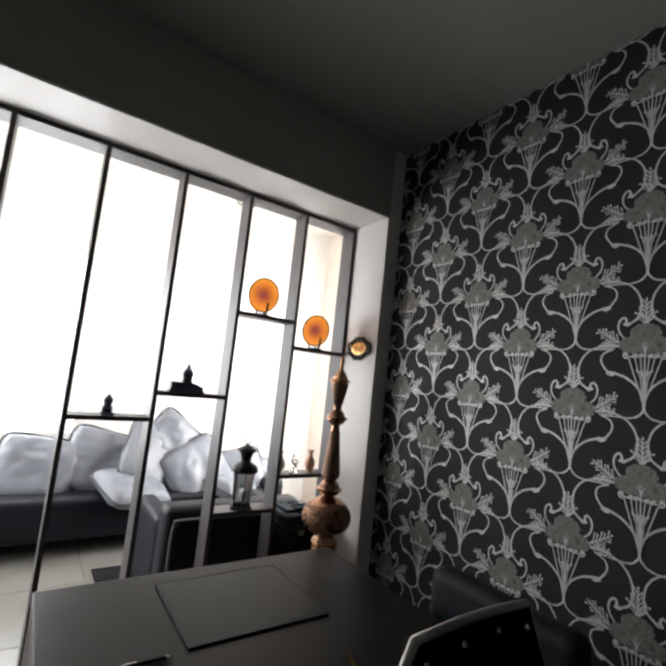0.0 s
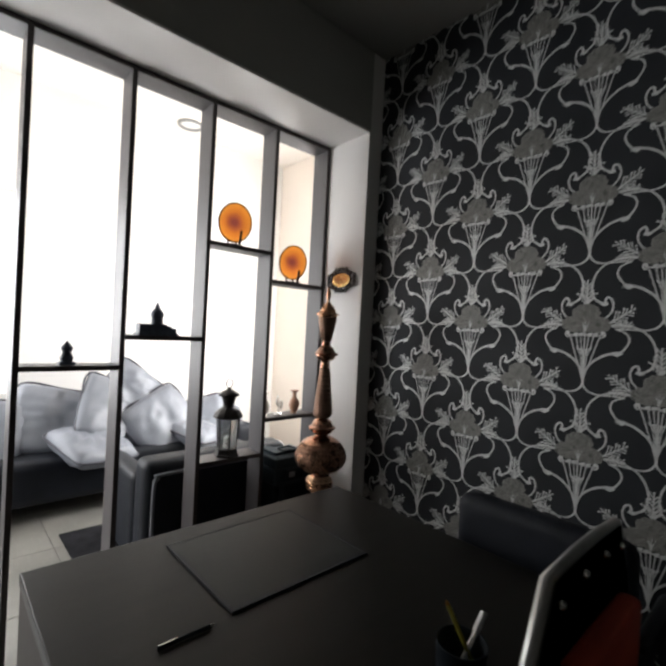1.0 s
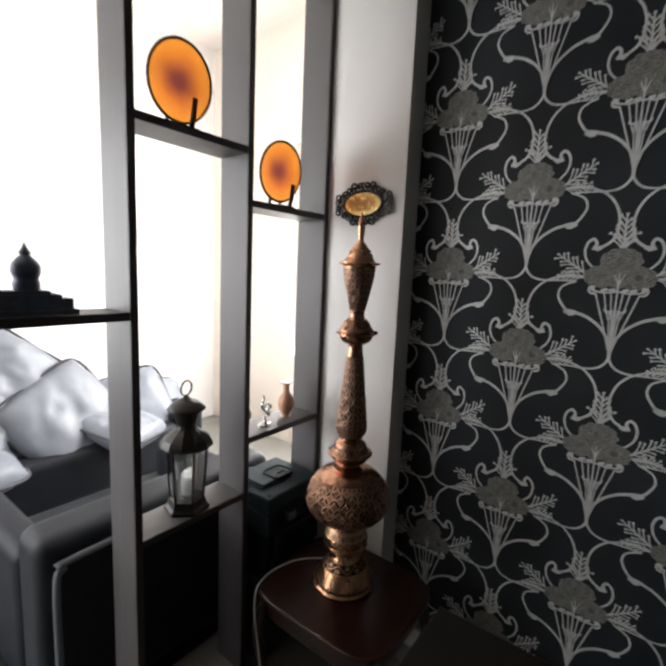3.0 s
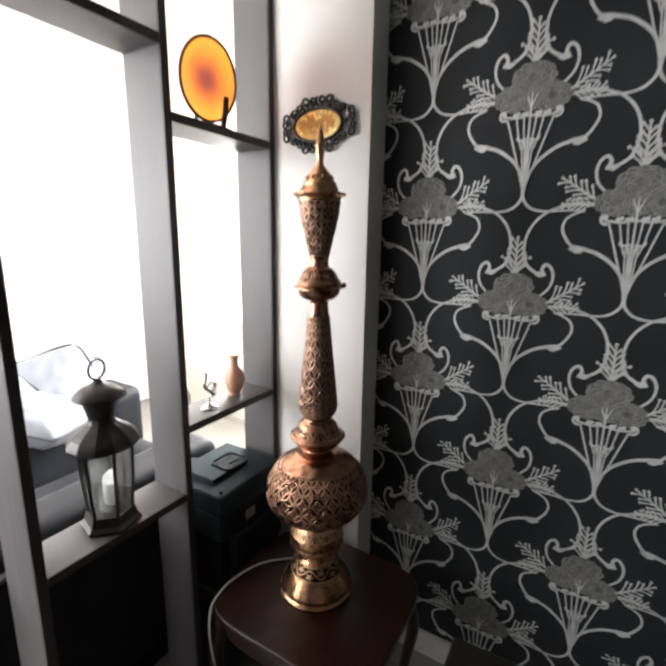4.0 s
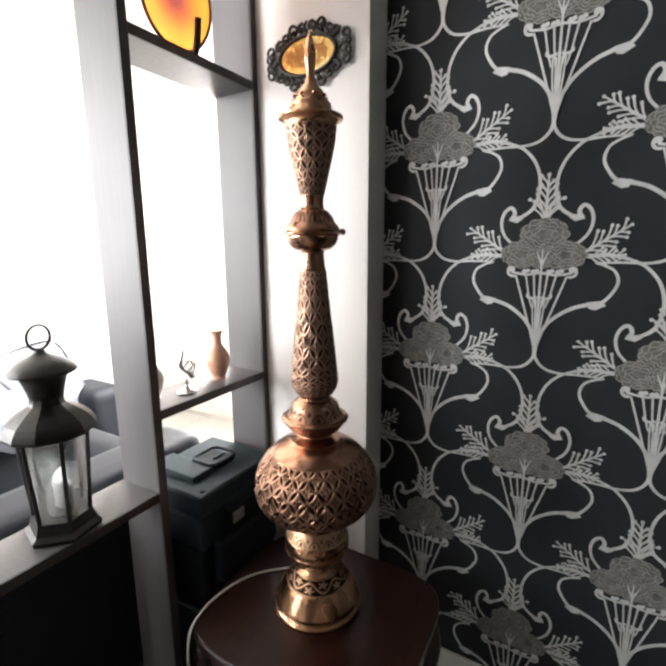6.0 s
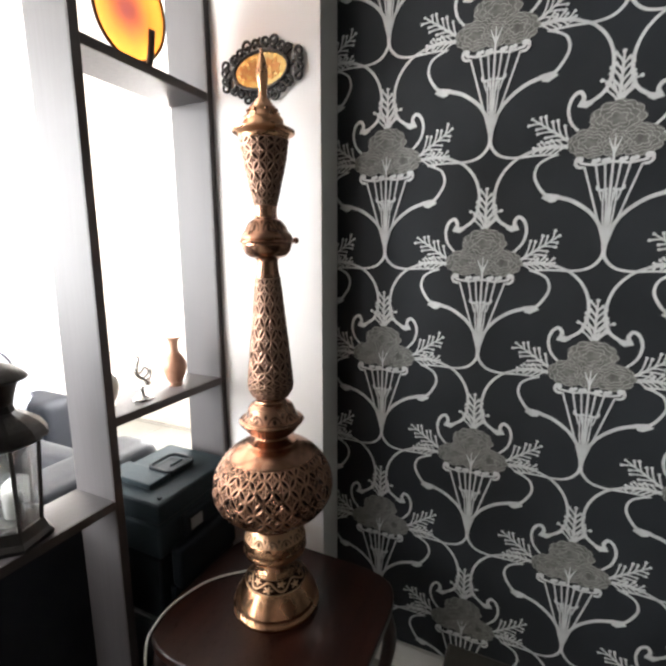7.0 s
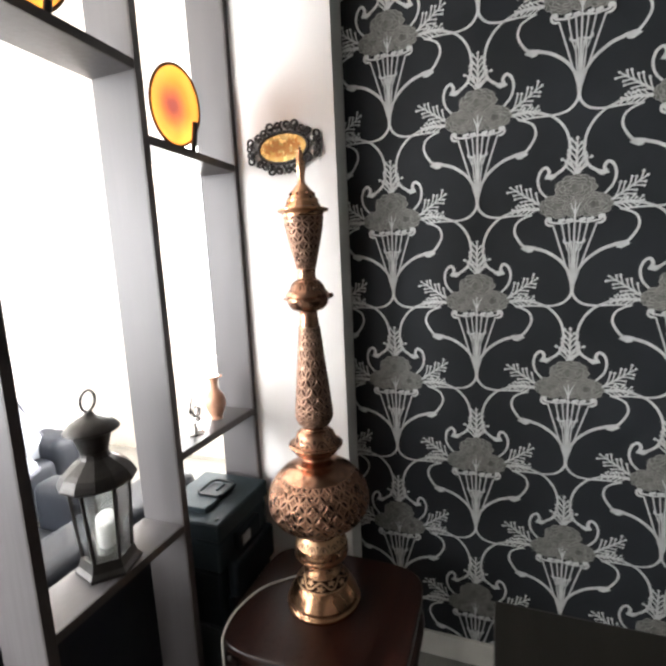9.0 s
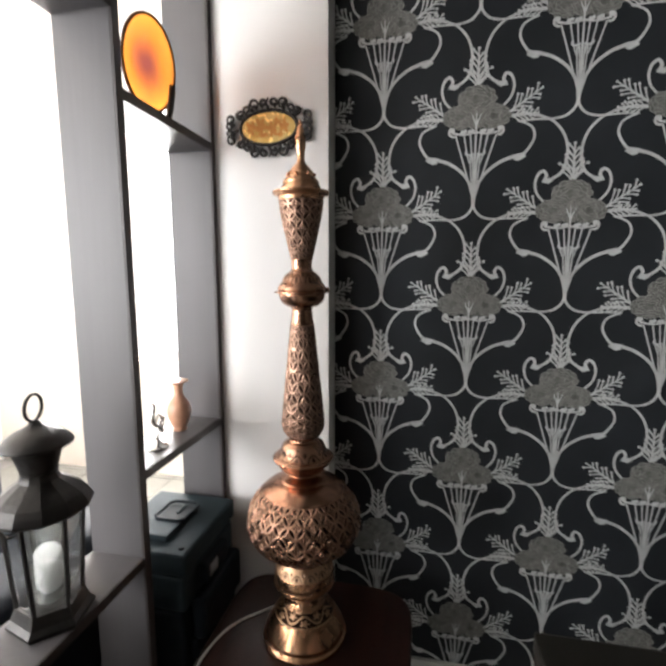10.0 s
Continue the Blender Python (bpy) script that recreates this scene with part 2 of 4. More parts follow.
def tube(points, radius, around=8, steps=5, taper=1.0, bm=None):
    """A round bar along a smooth line."""
    bm = bm or bmesh.new()
    line = smooth_line(points, steps) if steps else [Vector(p) for p in points]
    rings, side = [], None
    for i, p in enumerate(line):
        way = (line[min(i + 1, len(line) - 1)] - line[max(i - 1, 0)]).normalized()
        ref = side if side is not None else (Vector((0, 0, 1)) if abs(way.z) < 0.9 else Vector((1, 0, 0)))
        side = (ref - way * ref.dot(way)).normalized()
        other = way.cross(side)
        r = radius * (1 + (taper - 1) * i / (len(line) - 1))
        rings.append([bm.verts.new(p + r * (math.cos(math.tau * k / around) * side + math.sin(math.tau * k / around) * other)) for k in range(around)])
    for a, b in zip(rings, rings[1:]):
        for k in range(around):
            bm.faces.new((a[k], a[(k + 1) % around], b[(k + 1) % around], b[k]))
    bm.faces.new(rings[0][::-1])
    bm.faces.new(rings[-1])
    return bm


def slab(outline, z0, z1, bevel=0.0):
    """An upright-sided plate of the given plan outline."""
    bm = bmesh.new()
    face = bm.faces.new([bm.verts.new((x, y, z0)) for x, y in outline])
    up = bmesh.ops.extrude_face_region(bm, geom=[face])
    verts = [v for v in up["geom"] if isinstance(v, bmesh.types.BMVert)]
    bmesh.ops.translate(bm, vec=(0, 0, z1 - z0), verts=verts)
    bmesh.ops.recalc_face_normals(bm, faces=bm.faces)
    if bevel:
        edges = [e for e in bm.edges if abs(e.verts[0].co.z - e.verts[1].co.z) < 1e-6]
        bmesh.ops.bevel(bm, geom=edges, offset=bevel, segments=3, affect="EDGES", profile=0.6)
    return bm


def cushion(w, d, h, puff=0.5, seed=1):
    """A soft pillow, w by d, h thick at its middle, with a pinched rim and creases."""
    bm = bmesh.new()
    n = 22
    grids = []
    for s in (1, -1):
        g = []
        for j in range(n + 1):
            row = []
            for i in range(n + 1):
                a, b = 2 * i / n - 1, 2 * j / n - 1
                t = max(0.0, (1 - a ** 4) * (1 - b ** 4)) ** puff
                wob = (noise.noise((a * 2.2 + seed, b * 2.2, s * 3.0 + seed)) * 0.12 - abs(noise.noise((a * 3.1 - b * 1.7 + seed, b * 3.4, s * 5.0 - seed))) * 0.16) * h * t
                pull = 1 - 0.07 * (a * a * b * b)
                row.append(bm.verts.new((a * w / 2 * pull, b * d / 2 * pull, s * (h / 2 * t + 0.003) + wob)))
            g.append(row)
        grids.append(g)
        for j in range(n):
            for i in range(n):
                q = (g[j][i], g[j][i + 1], g[j + 1][i + 1], g[j + 1][i])
                bm.faces.new(q if s > 0 else q[::-1])
    up, lo = grids
    rim = [(0, i) for i in range(n)] + [(j, n) for j in range(n)] + [(n, n - i) for i in range(n)] + [(n - j, 0) for j in range(n)]
    for (j0, i0), (j1, i1) in zip(rim, rim[1:] + rim[:1]):
        bm.faces.new((up[j1][i1], up[j0][i0], lo[j0][i0], lo[j1][i1]))
    bmesh.ops.recalc_face_normals(bm, faces=bm.faces)
    return bm


# ---- the setting ----
def setting(name, bm, mat, label, category):
    return tagged(part(name, bm, mat), label, category, "", "structure")


floor = setting("floor", box(NEAR_L - 0.3, FAR_R + 0.3, NEAR_B - 0.3, FAR_Y + 0.3, -0.12, -0.006), "grout", "pale stone tile floor running through both rooms", "floor")
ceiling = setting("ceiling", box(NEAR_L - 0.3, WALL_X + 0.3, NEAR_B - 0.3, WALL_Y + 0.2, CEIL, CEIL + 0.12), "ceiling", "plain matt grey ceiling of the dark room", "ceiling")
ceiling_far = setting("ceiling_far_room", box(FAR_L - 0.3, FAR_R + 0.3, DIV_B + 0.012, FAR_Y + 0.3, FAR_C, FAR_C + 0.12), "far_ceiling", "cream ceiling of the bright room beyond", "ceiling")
wall_east = setting("wall_east", box(WALL_X, WALL_X + 0.2, NEAR_B, WALL_Y, 0.0, CEIL), "paper", "black wallpapered wall with silver flower basket pattern", "wall")
setting("wall_south", box(NEAR_L, WALL_X, NEAR_B - 0.2, NEAR_B, 0.0, CEIL), "grey_wall", "plain grey painted wall behind the desk", "wall")
setting("wall_west", box(NEAR_L - 0.2, NEAR_L, NEAR_B, WALL_Y, 0.0, CEIL), "grey_wall", "plain grey painted wall of the dark room", "wall")
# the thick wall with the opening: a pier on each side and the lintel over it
setting("wall_north_pier", box(JAMB_X + 0.012, FAR_R + 0.2, WALL_Y, DIV_B + 0.01, 0.0, CEIL), "pier", "narrow pale wall strip beside the opening, colour lightened for light on it", "wall")
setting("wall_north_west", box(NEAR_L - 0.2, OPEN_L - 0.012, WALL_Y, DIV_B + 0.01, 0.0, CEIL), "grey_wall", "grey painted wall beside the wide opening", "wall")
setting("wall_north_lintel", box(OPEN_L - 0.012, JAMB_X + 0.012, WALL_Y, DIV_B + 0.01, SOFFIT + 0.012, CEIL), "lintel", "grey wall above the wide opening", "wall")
setting("jamb_lining_east", box(JAMB_X, JAMB_X + 0.012, WALL_Y - 0.004, DIV_B + 0.006, 0.0, SOFFIT, 0.002), "white", "white painted side lining of the opening", "trim")
setting("jamb_lining_west", box(OPEN_L - 0.012, OPEN_L, WALL_Y - 0.004, DIV_B + 0.006, 0.0, SOFFIT, 0.002), "white", "white painted side lining of the opening", "trim")
setting("soffit_lining", box(OPEN_L - 0.012, JAMB_X + 0.012, WALL_Y - 0.004, DIV_B + 0.006, SOFFIT, SOFFIT + 0.012, 0.002), "white", "white painted underside of the opening", "trim")
setting("baseboard_east", box(WALL_X - 0.014, WALL_X, NEAR_B, WALL_Y, 0.0, 0.085, 0.003), "skirting", "pale stone skirting below the wallpaper", "baseboard")
setting("baseboard_pier", box(JAMB_X + 0.012, WALL_X - 0.014, WALL_Y - 0.014, WALL_Y, 0.0, 0.085, 0.003), "skirting", "pale stone skirting on the narrow wall strip", "baseboard")
# the bright room: its walls leave a side window and an end window open
WIN_Z0, WIN_Z1 = 0.75, 2.4
for name, y0, y1, z0, z1 in (("wall_far_east_south", DIV_B + 0.01, 2.75, 0, FAR_C), ("wall_far_east_north", 3.75, FAR_Y, 0, FAR_C), ("wall_far_east_below", 2.75, 3.75, 0, WIN_Z0), ("wall_far_east_above", 2.75, 3.75, WIN_Z1, FAR_C)):
    setting(name, box(FAR_R, FAR_R + 0.2, y0, y1, z0, z1), "cream_wall", "cream painted wall of the bright room", "wall")
for name, x0, x1, z0, z1 in (("wall_far_end_east", 0.4, FAR_R + 0.2, 0, FAR_C), ("wall_far_end_west", FAR_L - 0.2, -1.5, 0, FAR_C), ("wall_far_end_below", -1.5, 0.4, 0, WIN_Z0), ("wall_far_end_above", -1.5, 0.4, WIN_Z1, FAR_C)):
    setting(name, box(x0, x1, FAR_Y, FAR_Y + 0.2, z0, z1), "far_white", "white end wall of the bright room", "wall")
for name, y0, y1, z0, z1 in (("wall_far_side_south", DIV_B + 0.01, 3.1, 0, FAR_C), ("wall_far_side_north", 4.4, FAR_Y, 0, FAR_C), ("wall_far_side_below", 3.1, 4.4, 0, WIN_Z0), ("wall_far_side_above", 3.1, 4.4, WIN_Z1, FAR_C)):
    setting(name, box(FAR_L - 0.2, FAR_L, y0, y1, z0, z1), "far_white", "white side wall of the bright room", "wall")
# the east window is not known; it goes with the added light
for name, x0, x1, y0, y1 in (("window_1", -1.5, 0.4, FAR_Y + 0.09, FAR_Y + 0.14), ("window_2", FAR_L - 0.14, FAR_L - 0.09, 3.1, 4.4), ("added_window_east", FAR_R + 0.09, FAR_R + 0.14, 2.75, 3.75)):
    w = thing(name, "assumed white framed window letting daylight into the bright room", "window", kind="structure")
    along = x1 - x0 > y1 - y0
    bm = box(x0, x1, y0, y1, WIN_Z0, WIN_Z0 + 0.05)
    box(x0, x1, y0, y1, WIN_Z1 - 0.05, WIN_Z1, bm=bm)
    for k in (0, 0.5, 1):
        if along:
            c = x0 + 0.03 + (x1 - x0 - 0.06) * k
            box(c - 0.03, c + 0.03, y0, y1, WIN_Z0 + 0.05, WIN_Z1 - 0.05, bm=bm)
        else:
            c = y0 + 0.03 + (y1 - y0 - 0.06) * k
            box(x0, x1, c - 0.03, c + 0.03, WIN_Z0 + 0.05, WIN_Z1 - 0.05, bm=bm)
    part("window_frame", bm, "white", w)
for name, x0, x1, y0, y1 in (("backdrop_end", -3.5, 2.4, FAR_Y + 1.0, FAR_Y + 1.02), ("backdrop_west", FAR_L - 1.22, FAR_L - 1.2, 1.6, 5.6), ("backdrop_east", FAR_R + 1.2, FAR_R + 1.22, 1.6, 5.6)):
    setting(name, box(x0, x1, y0, y1, -0.5, 4.0), "glow", "plain hazy white daylight outside the windows", "backdrop")


# ---- the divider: upright boards with staggered shelves between them ----
divider = thing("shelf_divider", "grey board room divider with staggered shelves and dark front edges", "room divider")
PITCH, THICK = 0.380, 0.021
POSTS = [JAMB_X - THICK - 0.001 - PITCH * k for k in range(8)]      # the boards' near sides, from the white jamb outwards


def board(name, x0, x1, z0, z1, y0=DIV_F, y1=DIV_B):
    ob = part(name, box(x0, x1, y0 + 0.003, y1, z0, z1, 0.0012, 1), "board", divider)
    if name == "shelf_board":
        part("edge_band", box(x0 + 0.0005, x1 - 0.0005, y0, y0 + 0.003, z0, z1), "edge", ob, "dark front edge band")
    else:
        part("edge_band", box(x0, x1, y0 - 0.001, y0 + 0.003, z0, z1), "edge", ob, "dark front edge band")
    return ob


for x in POSTS:
    board("upright_board", x, x + THICK, 0.0, SOFFIT - 0.024)
board("top_board", OPEN_L, JAMB_X - 0.001, SOFFIT - 0.0235, SOFFIT - 0.0015)
BAY = [(POSTS[k + 1] + THICK, POSTS[k]) for k in range(7)]           # bay 0 is beside the jamb
SHELF = {"low_c": (0, 0.880), "high_c": (0, 1.657), "low_b": (1, 0.690), "high_b": (1, 1.811), "mid_a": (2, 1.324), "mid_z": (3, 1.19)}
for bay, top in SHELF.values():
    board("shelf_board", BAY[bay][0] + 0.0005, BAY[bay][1] - 0.0005, top - 0.021, top)


# ---- the tall copper vase ----
def lattice(around, rows, line=0.042):
    """Interlaced circles that cross in four-petalled stars, with a split bud in each hollow, as the chaser cut them."""
    def value(a, b):
        h, w = a * around, b * rows
        best, bud = 9.0, 0.0
        k0 = math.floor(w / 0.5)
        for k in range(k0 - 1, k0 + 3):
            shift = 0.5 * (k % 2)
            i0 = math.floor(h - shift)
            y = w - 0.5 * k
            for i in (i0 - 1, i0, i0 + 1, i0 + 2):
                x = h - shift - i
                best = min(best, abs(math.hypot(x, y) - 0.5))
                q = math.hypot(x / 0.13, y / 0.20)
                if q < 1:
                    bud = max(bud, min(1, (1 - q) * 4) * min(1, max(0.1, (abs(x) - 0.012) / 0.03)))
        ridge = 1 - min(1, max(0, (best - line) / 0.04))
        rim = 1 - min(1, max(0, (min(b, 1 - b) * rows - 0.05) / 0.04))
        return max(ridge, 0.85 * bud, rim)
    return value


def scroll_band(around):
    """Leafy scrolls in a band between two plain rims."""
    def value(a, b):
        u = a * around
        w = 0.5 + 0.28 * math.sin(math.tau * u)
        stem = 1 - min(1, max(0, (abs(b - w) - 0.05) / 0.05))
        k = u - math.floor(u)
        g = math.atan2(b - 0.34, (k - 0.26) * 1.3)
        leaf = 1 - min(1, max(0, (math.hypot((k - 0.26) * 1.3, b - 0.34) - 0.15 - 0.07 * math.cos(5 * g)) / 0.05))
        g = math.atan2(b - 0.66, (k - 0.76) * 1.3)
        leaf2 = 1 - min(1, max(0, (math.hypot((k - 0.76) * 1.3, b - 0.66) - 0.15 - 0.07 * math.cos(5 * g)) / 0.05))
        rim = 1 if b < 0.06 or b > 0.94 else 0
        return max(stem, leaf, leaf2, rim)
    return value


def cut_marks(around, low=0.30):
    """Small arched cuts and dots on otherwise plain metal."""
    def value(a, b):
        k = a * around - math.floor(a * around) - 0.5
        d = math.hypot(k, (b - low) * 0.85)
        arch = max(0, 1 - abs(d - 0.34) / 0.075) if b > low else 0.0
        dot = max(0, 1 - max(0, math.hypot(k * 0.9, (b - low - 0.16) * 0.6) - 0.07) / 0.05)
        gap = max(0, 1 - max(0, math.hypot((0.5 - abs(k)) * 0.9, (b - low - 0.42) * 0.7) - 0.05) / 0.05)
        return 1 - 0.85 * min(1, max(arch, dot, gap))
    return value


TABLE_Z = 0.418
vase = thing("tall_copper_vase", "tall chased copper stacked vase with pointed lid", "vase", 1.457, 2.117, TABLE_Z)


def turned(name, mat, label, profile, around=72, steps=4, relief=None, depth=0.0, parent=None):
    return part(name, lathe([(r, z - TABLE_Z) for r, z in profile], around, steps, relief, depth), mat, parent or vase, label, smooth=True)


foot = turned("foot", "brass", "plain burnished foot", [(0.0963, 0.4184), (0.101, 0.4218), (0.101, 0.4295), (0.0963, 0.4348), (0.0945, 0.4394), (0.0959, 0.4447), (0.0917, 0.4539), (0.0851, 0.4661), (0.0777, 0.4784), (0.0716, 0.4875)])
turned("foot_band", "chased_brass", "engraved band", [(0.0716, 0.4875), (0.0642, 0.4952), (0.0573, 0.5036), (0.0511, 0.512)], 260, 9, scroll_band(6), 0.002, foot)
turned("foot_neck", "brass", "", [(0.0511, 0.512), (0.044, 0.5188), (0.0396, 0.5288), (0.0396, 0.5372), (0.0428, 0.541)], parent=foot)
knob = turned("lower_knob", "brass", "burnished collar", [(0.0418, 0.541), (0.0573, 0.5481), (0.0685, 0.5575), (0.073, 0.567), (0.0712, 0.5737), (0.0723, 0.5805), (0.0723, 0.5901), (0.0696, 0.5998)])
turned("knob_band", "chased_brass", "engraved band", [(0.0696, 0.5998), (0.0653, 0.6084), (0.0588, 0.6181), (0.0534, 0.6258)], 260, 9, cut_marks(13, 0.12), 0.0018, knob)
turned("knob_neck", "copper", "", [(0.0534, 0.6258), (0.0504, 0.6335), (0.0504, 0.6412), (0.0557, 0.647)], parent=knob)
belly = turned("belly", "chased", "round belly with a net of chased leaves", [(0.0557, 0.647), (0.0879, 0.6564), (0.1159, 0.6761), (0.1317, 0.7021), (0.1355, 0.726), (0.1302, 0.7553), (0.1169, 0.7803), (0.0982, 0.801)], 720, 18, lattice(22, 4.4), 0.0030)
turned("shoulder", "copper", "smooth copper shoulder", [(0.0982, 0.801), (0.0945, 0.8049), (0.0823, 0.8137), (0.0685, 0.8215), (0.0573, 0.8264), (0.0527, 0.8294), (0.0418, 0.8323), (0.034, 0.8362), (0.0324, 0.8411), (0.0418, 0.846)], parent=belly)
collar = turned("middle_collar", "copper", "copper collar with a sharp rim", [(0.0418, 0.846), (0.0527, 0.8528), (0.062, 0.8642), (0.0701, 0.8744), (0.0712, 0.879), (0.0653, 0.8835)])
turned("collar_band", "chased", "engraved band", [(0.0653, 0.8835), (0.0588, 0.8862), (0.0542, 0.8916), (0.0519, 0.9006), (0.0473, 0.9105), (0.0385, 0.9177)], 240, 9, cut_marks(9, 0.15), 0.0009, collar)
turned("collar_neck", "copper", "", [(0.0385, 0.9177), (0.033, 0.9222), (0.033, 0.9285), (0.0396, 0.933)], parent=collar)
stem = turned("stem", "chased_soft", "tapering stem with a net of chased leaves", [(0.0396, 0.933), (0.0478, 0.9471), (0.05, 0.9633), (0.0473, 0.9916), (0.0423, 1.0421), (0.0363, 1.0977), (0.0308, 1.1532), (0.0269, 1.1896)], 300, 34, lattice(9, 8.0), 0.0022)
turned("stem_neck", "copper", "", [(0.0269, 1.1896), (0.0247, 1.1987), (0.0225, 1.2219), (0.0242, 1.228)], parent=stem)
upper = turned("upper_collar", "copper", "copper collar with a wide thin rim", [(0.0242, 1.228), (0.0374, 1.2329), (0.0473, 1.2427), (0.0515, 1.2542), (0.0515, 1.2591)], 96)
turned("flange", "copper", "thin flat rim", [(0.0515, 1.2591), (0.0607, 1.2604), (0.0615, 1.262), (0.0607, 1.2637), (0.0527, 1.2659)], parent=upper)
turned("upper_band", "chased", "pierced and engraved band", [(0.0527, 1.2659), (0.0538, 1.2711), (0.0495, 1.279), (0.044, 1.2851), (0.0407, 1.2938), (0.0352, 1.3008), (0.0297, 1.306)], 240, 9, cut_marks(9, 0.42), 0.0012, upper)
turned("upper_neck", "copper", "", [(0.0297, 1.306), (0.0236, 1.3107), (0.0225, 1.3237), (0.0236, 1.334)], parent=upper)
cup = turned("cup", "chased_soft", "flaring cup with a net of chased leaves", [(0.0236, 1.334), (0.0286, 1.3541), (0.0346, 1.3805), (0.0412, 1.409), (0.0462, 1.4354), (0.0489, 1.4586)], 300, 26, lattice(9, 3.9), 0.0022)
turned("cup_rim", "brass", "thin flat rim", [(0.0489, 1.4586), (0.0504, 1.4671), (0.0607, 1.4724), (0.0615, 1.475), (0.0607, 1.4775), (0.0473, 1.4805)], parent=cup)
lid = turned("lid", "brass", "domed lid with a ring of studs", [(0.0473, 1.4805), (0.0423, 1.4876), (0.039, 1.4937), (0.039, 1.4987), (0.034, 1.5047), (0.0302, 1.5098), (0.0286, 1.5168), (0.0221, 1.5239), (0.0164, 1.531), (0.0117, 1.536)])
for k in range(8):
    a = math.tau * k / 8
    bm = bmesh.new()
    bmesh.ops.create_icosphere(bm, subdivisions=2, radius=0.0036)
    part("stud", bm, "copper", lid, at=pose(0.0305 * math.cos(a), 0.0305 * math.sin(a), 1.512 - TABLE_Z), smooth=True)
turned("finial", "brass", "long pointed finial", [(0.0117, 1.536), (0.0081, 1.5422), (0.0084, 1.5567), (0.011, 1.5753), (0.01, 1.5918), (0.0057, 1.6105), (0.0014, 1.627)], parent=lid)
stud = bmesh.new()
bmesh.ops.create_icosphere(stud, subdivisions=2, radius=0.007)
part("rim_knob", stud, "copper", upper, at=pose(0.060 * math.cos(-1.0), 0.060 * math.sin(-1.0), 1.2655 - TABLE_Z), smooth=True)


# ---- the side table under the vase ----
table = thing("side_table", "low mahogany side table with a bowed square top", "table", 1.441, 2.100, 0)
W, D = 0.213, 0.244
outline = []
for k in range(96):
    a = math.tau * k / 96
    c, n = math.cos(a), math.sin(a)
    q = (abs(c) ** 5 + abs(n) ** 5) ** -0.2
    outline.append((W * q * c, D * q * n))
part("tabletop", slab(outline, TABLE_Z - 0.024, TABLE_Z, 0.006), "mahogany", table)
part("apron", slab([(x * 0.9, y * 0.9) for x, y in outline], TABLE_Z - 0.085, TABLE_Z - 0.0245, 0.003), "mahogany", table)
for sx in (-1, 1):
    for sy in (-1, 1):
        part("leg", tube([(sx * (W - 0.045), sy * (D - 0.045), TABLE_Z - 0.06), (sx * (W - 0.028), sy * (D - 0.028), 0.25), (sx * (W - 0.045), sy * (D - 0.045), 0.1), (sx * (W - 0.02), sy * (D - 0.02), 0.0)], 0.021, 10, 6, 0.6), "mahogany", table, smooth=True)

cable = tagged(part("power_cable", tube([(1.53, 2.205, TABLE_Z + 0.004), (1.495, 2.246, TABLE_Z + 0.004), (1.455, 2.288, TABLE_Z + 0.004), (1.405, 2.316, TABLE_Z + 0.004), (1.33, 2.330, TABLE_Z + 0.004), (1.262, 2.318, TABLE_Z + 0.004), (1.226, 2.296, TABLE_Z - 0.004), (1.214, 2.285, TABLE_Z - 0.06), (1.222, 2.27, 0.22), (1.214, 2.24, 0.10), (1.20, 2.20, 0.005)], 0.0030, 8, 8), "cable", smooth=True), "thin pale grey cable trailing over the table edge", "cable")


# ---- the oval plaque on the white jamb ----
plaque = thing("oval_plaque", "oval golden plaque in a black scrolled iron frame", "wall plaque", JAMB_X - 0.001, 2.268, 1.689)
plaque.matrix_basis = pose(JAMB_X - 0.001, 2.268, 1.689, 90, 0, -90) @ Matrix.Diagonal((0.95, 0.95, 1, 1))      # its face looks into the opening


def oval(a, b, n=64):
    return [(a * math.cos(math.tau * k / n), b * math.sin(math.tau * k / n)) for k in range(n)]


part("picture", slab(oval(0.080, 0.042), 0.004, 0.010, 0.003), "cream", plaque, "golden oval with brown ornament")
bm = bmesh.new()
ring = [(0.084 * math.cos(math.tau * k / 64), 0.046 * math.sin(math.tau * k / 64), 0.009) for k in range(65)]
tube(ring, 0.0055, 8, 0, bm=bm)
part("rim", bm, "iron", plaque, smooth=True)
for k in range(24):
    a = math.tau * (k + 0.5) / 24
    push = 1 + 0.16 * abs(math.cos(a)) ** 5 + 0.10 * abs(math.sin(a)) ** 8 + (0.05 if k % 3 == 1 else -0.03)
    cx, cy = 0.104 * push * math.cos(a), 0.063 * push * math.sin(a)
    way = math.atan2(0.084 * math.sin(a), 0.046 * math.cos(a))
    s = (0.0115, 0.0150, 0.0125)[k % 3]
    curl = []
    for i in range(19):
        g = way + math.pi + (1 if k % 2 else -1) * (0.2 + i * 0.40)
        q = s * (1 - i * 0.038)
        curl.append((cx + q * math.cos(g), cy + q * math.sin(g), 0.008 + 0.0003 * (k % 3)))
    part("scroll", tube(curl, 0.0031, 6, 2, 1.5), "iron", plaque, smooth=True)
for k in range(12):
    a = math.tau * k / 12
    x, y = 0.091 * math.cos(a), 0.053 * math.sin(a)
    way = math.atan2(math.sin(a) / 0.05, math.cos(a) / 0.08)
    stalk = [(x, y, 0.008), (x + 0.014 * math.cos(way + 0.5), y + 0.014 * math.sin(way + 0.5), 0.009), (x + 0.026 * math.cos(way), y + 0.026 * math.sin(way), 0.008)]
    part("leaf", tube(stalk, 0.0048, 6, 4, 0.5), "iron", plaque, smooth=True)
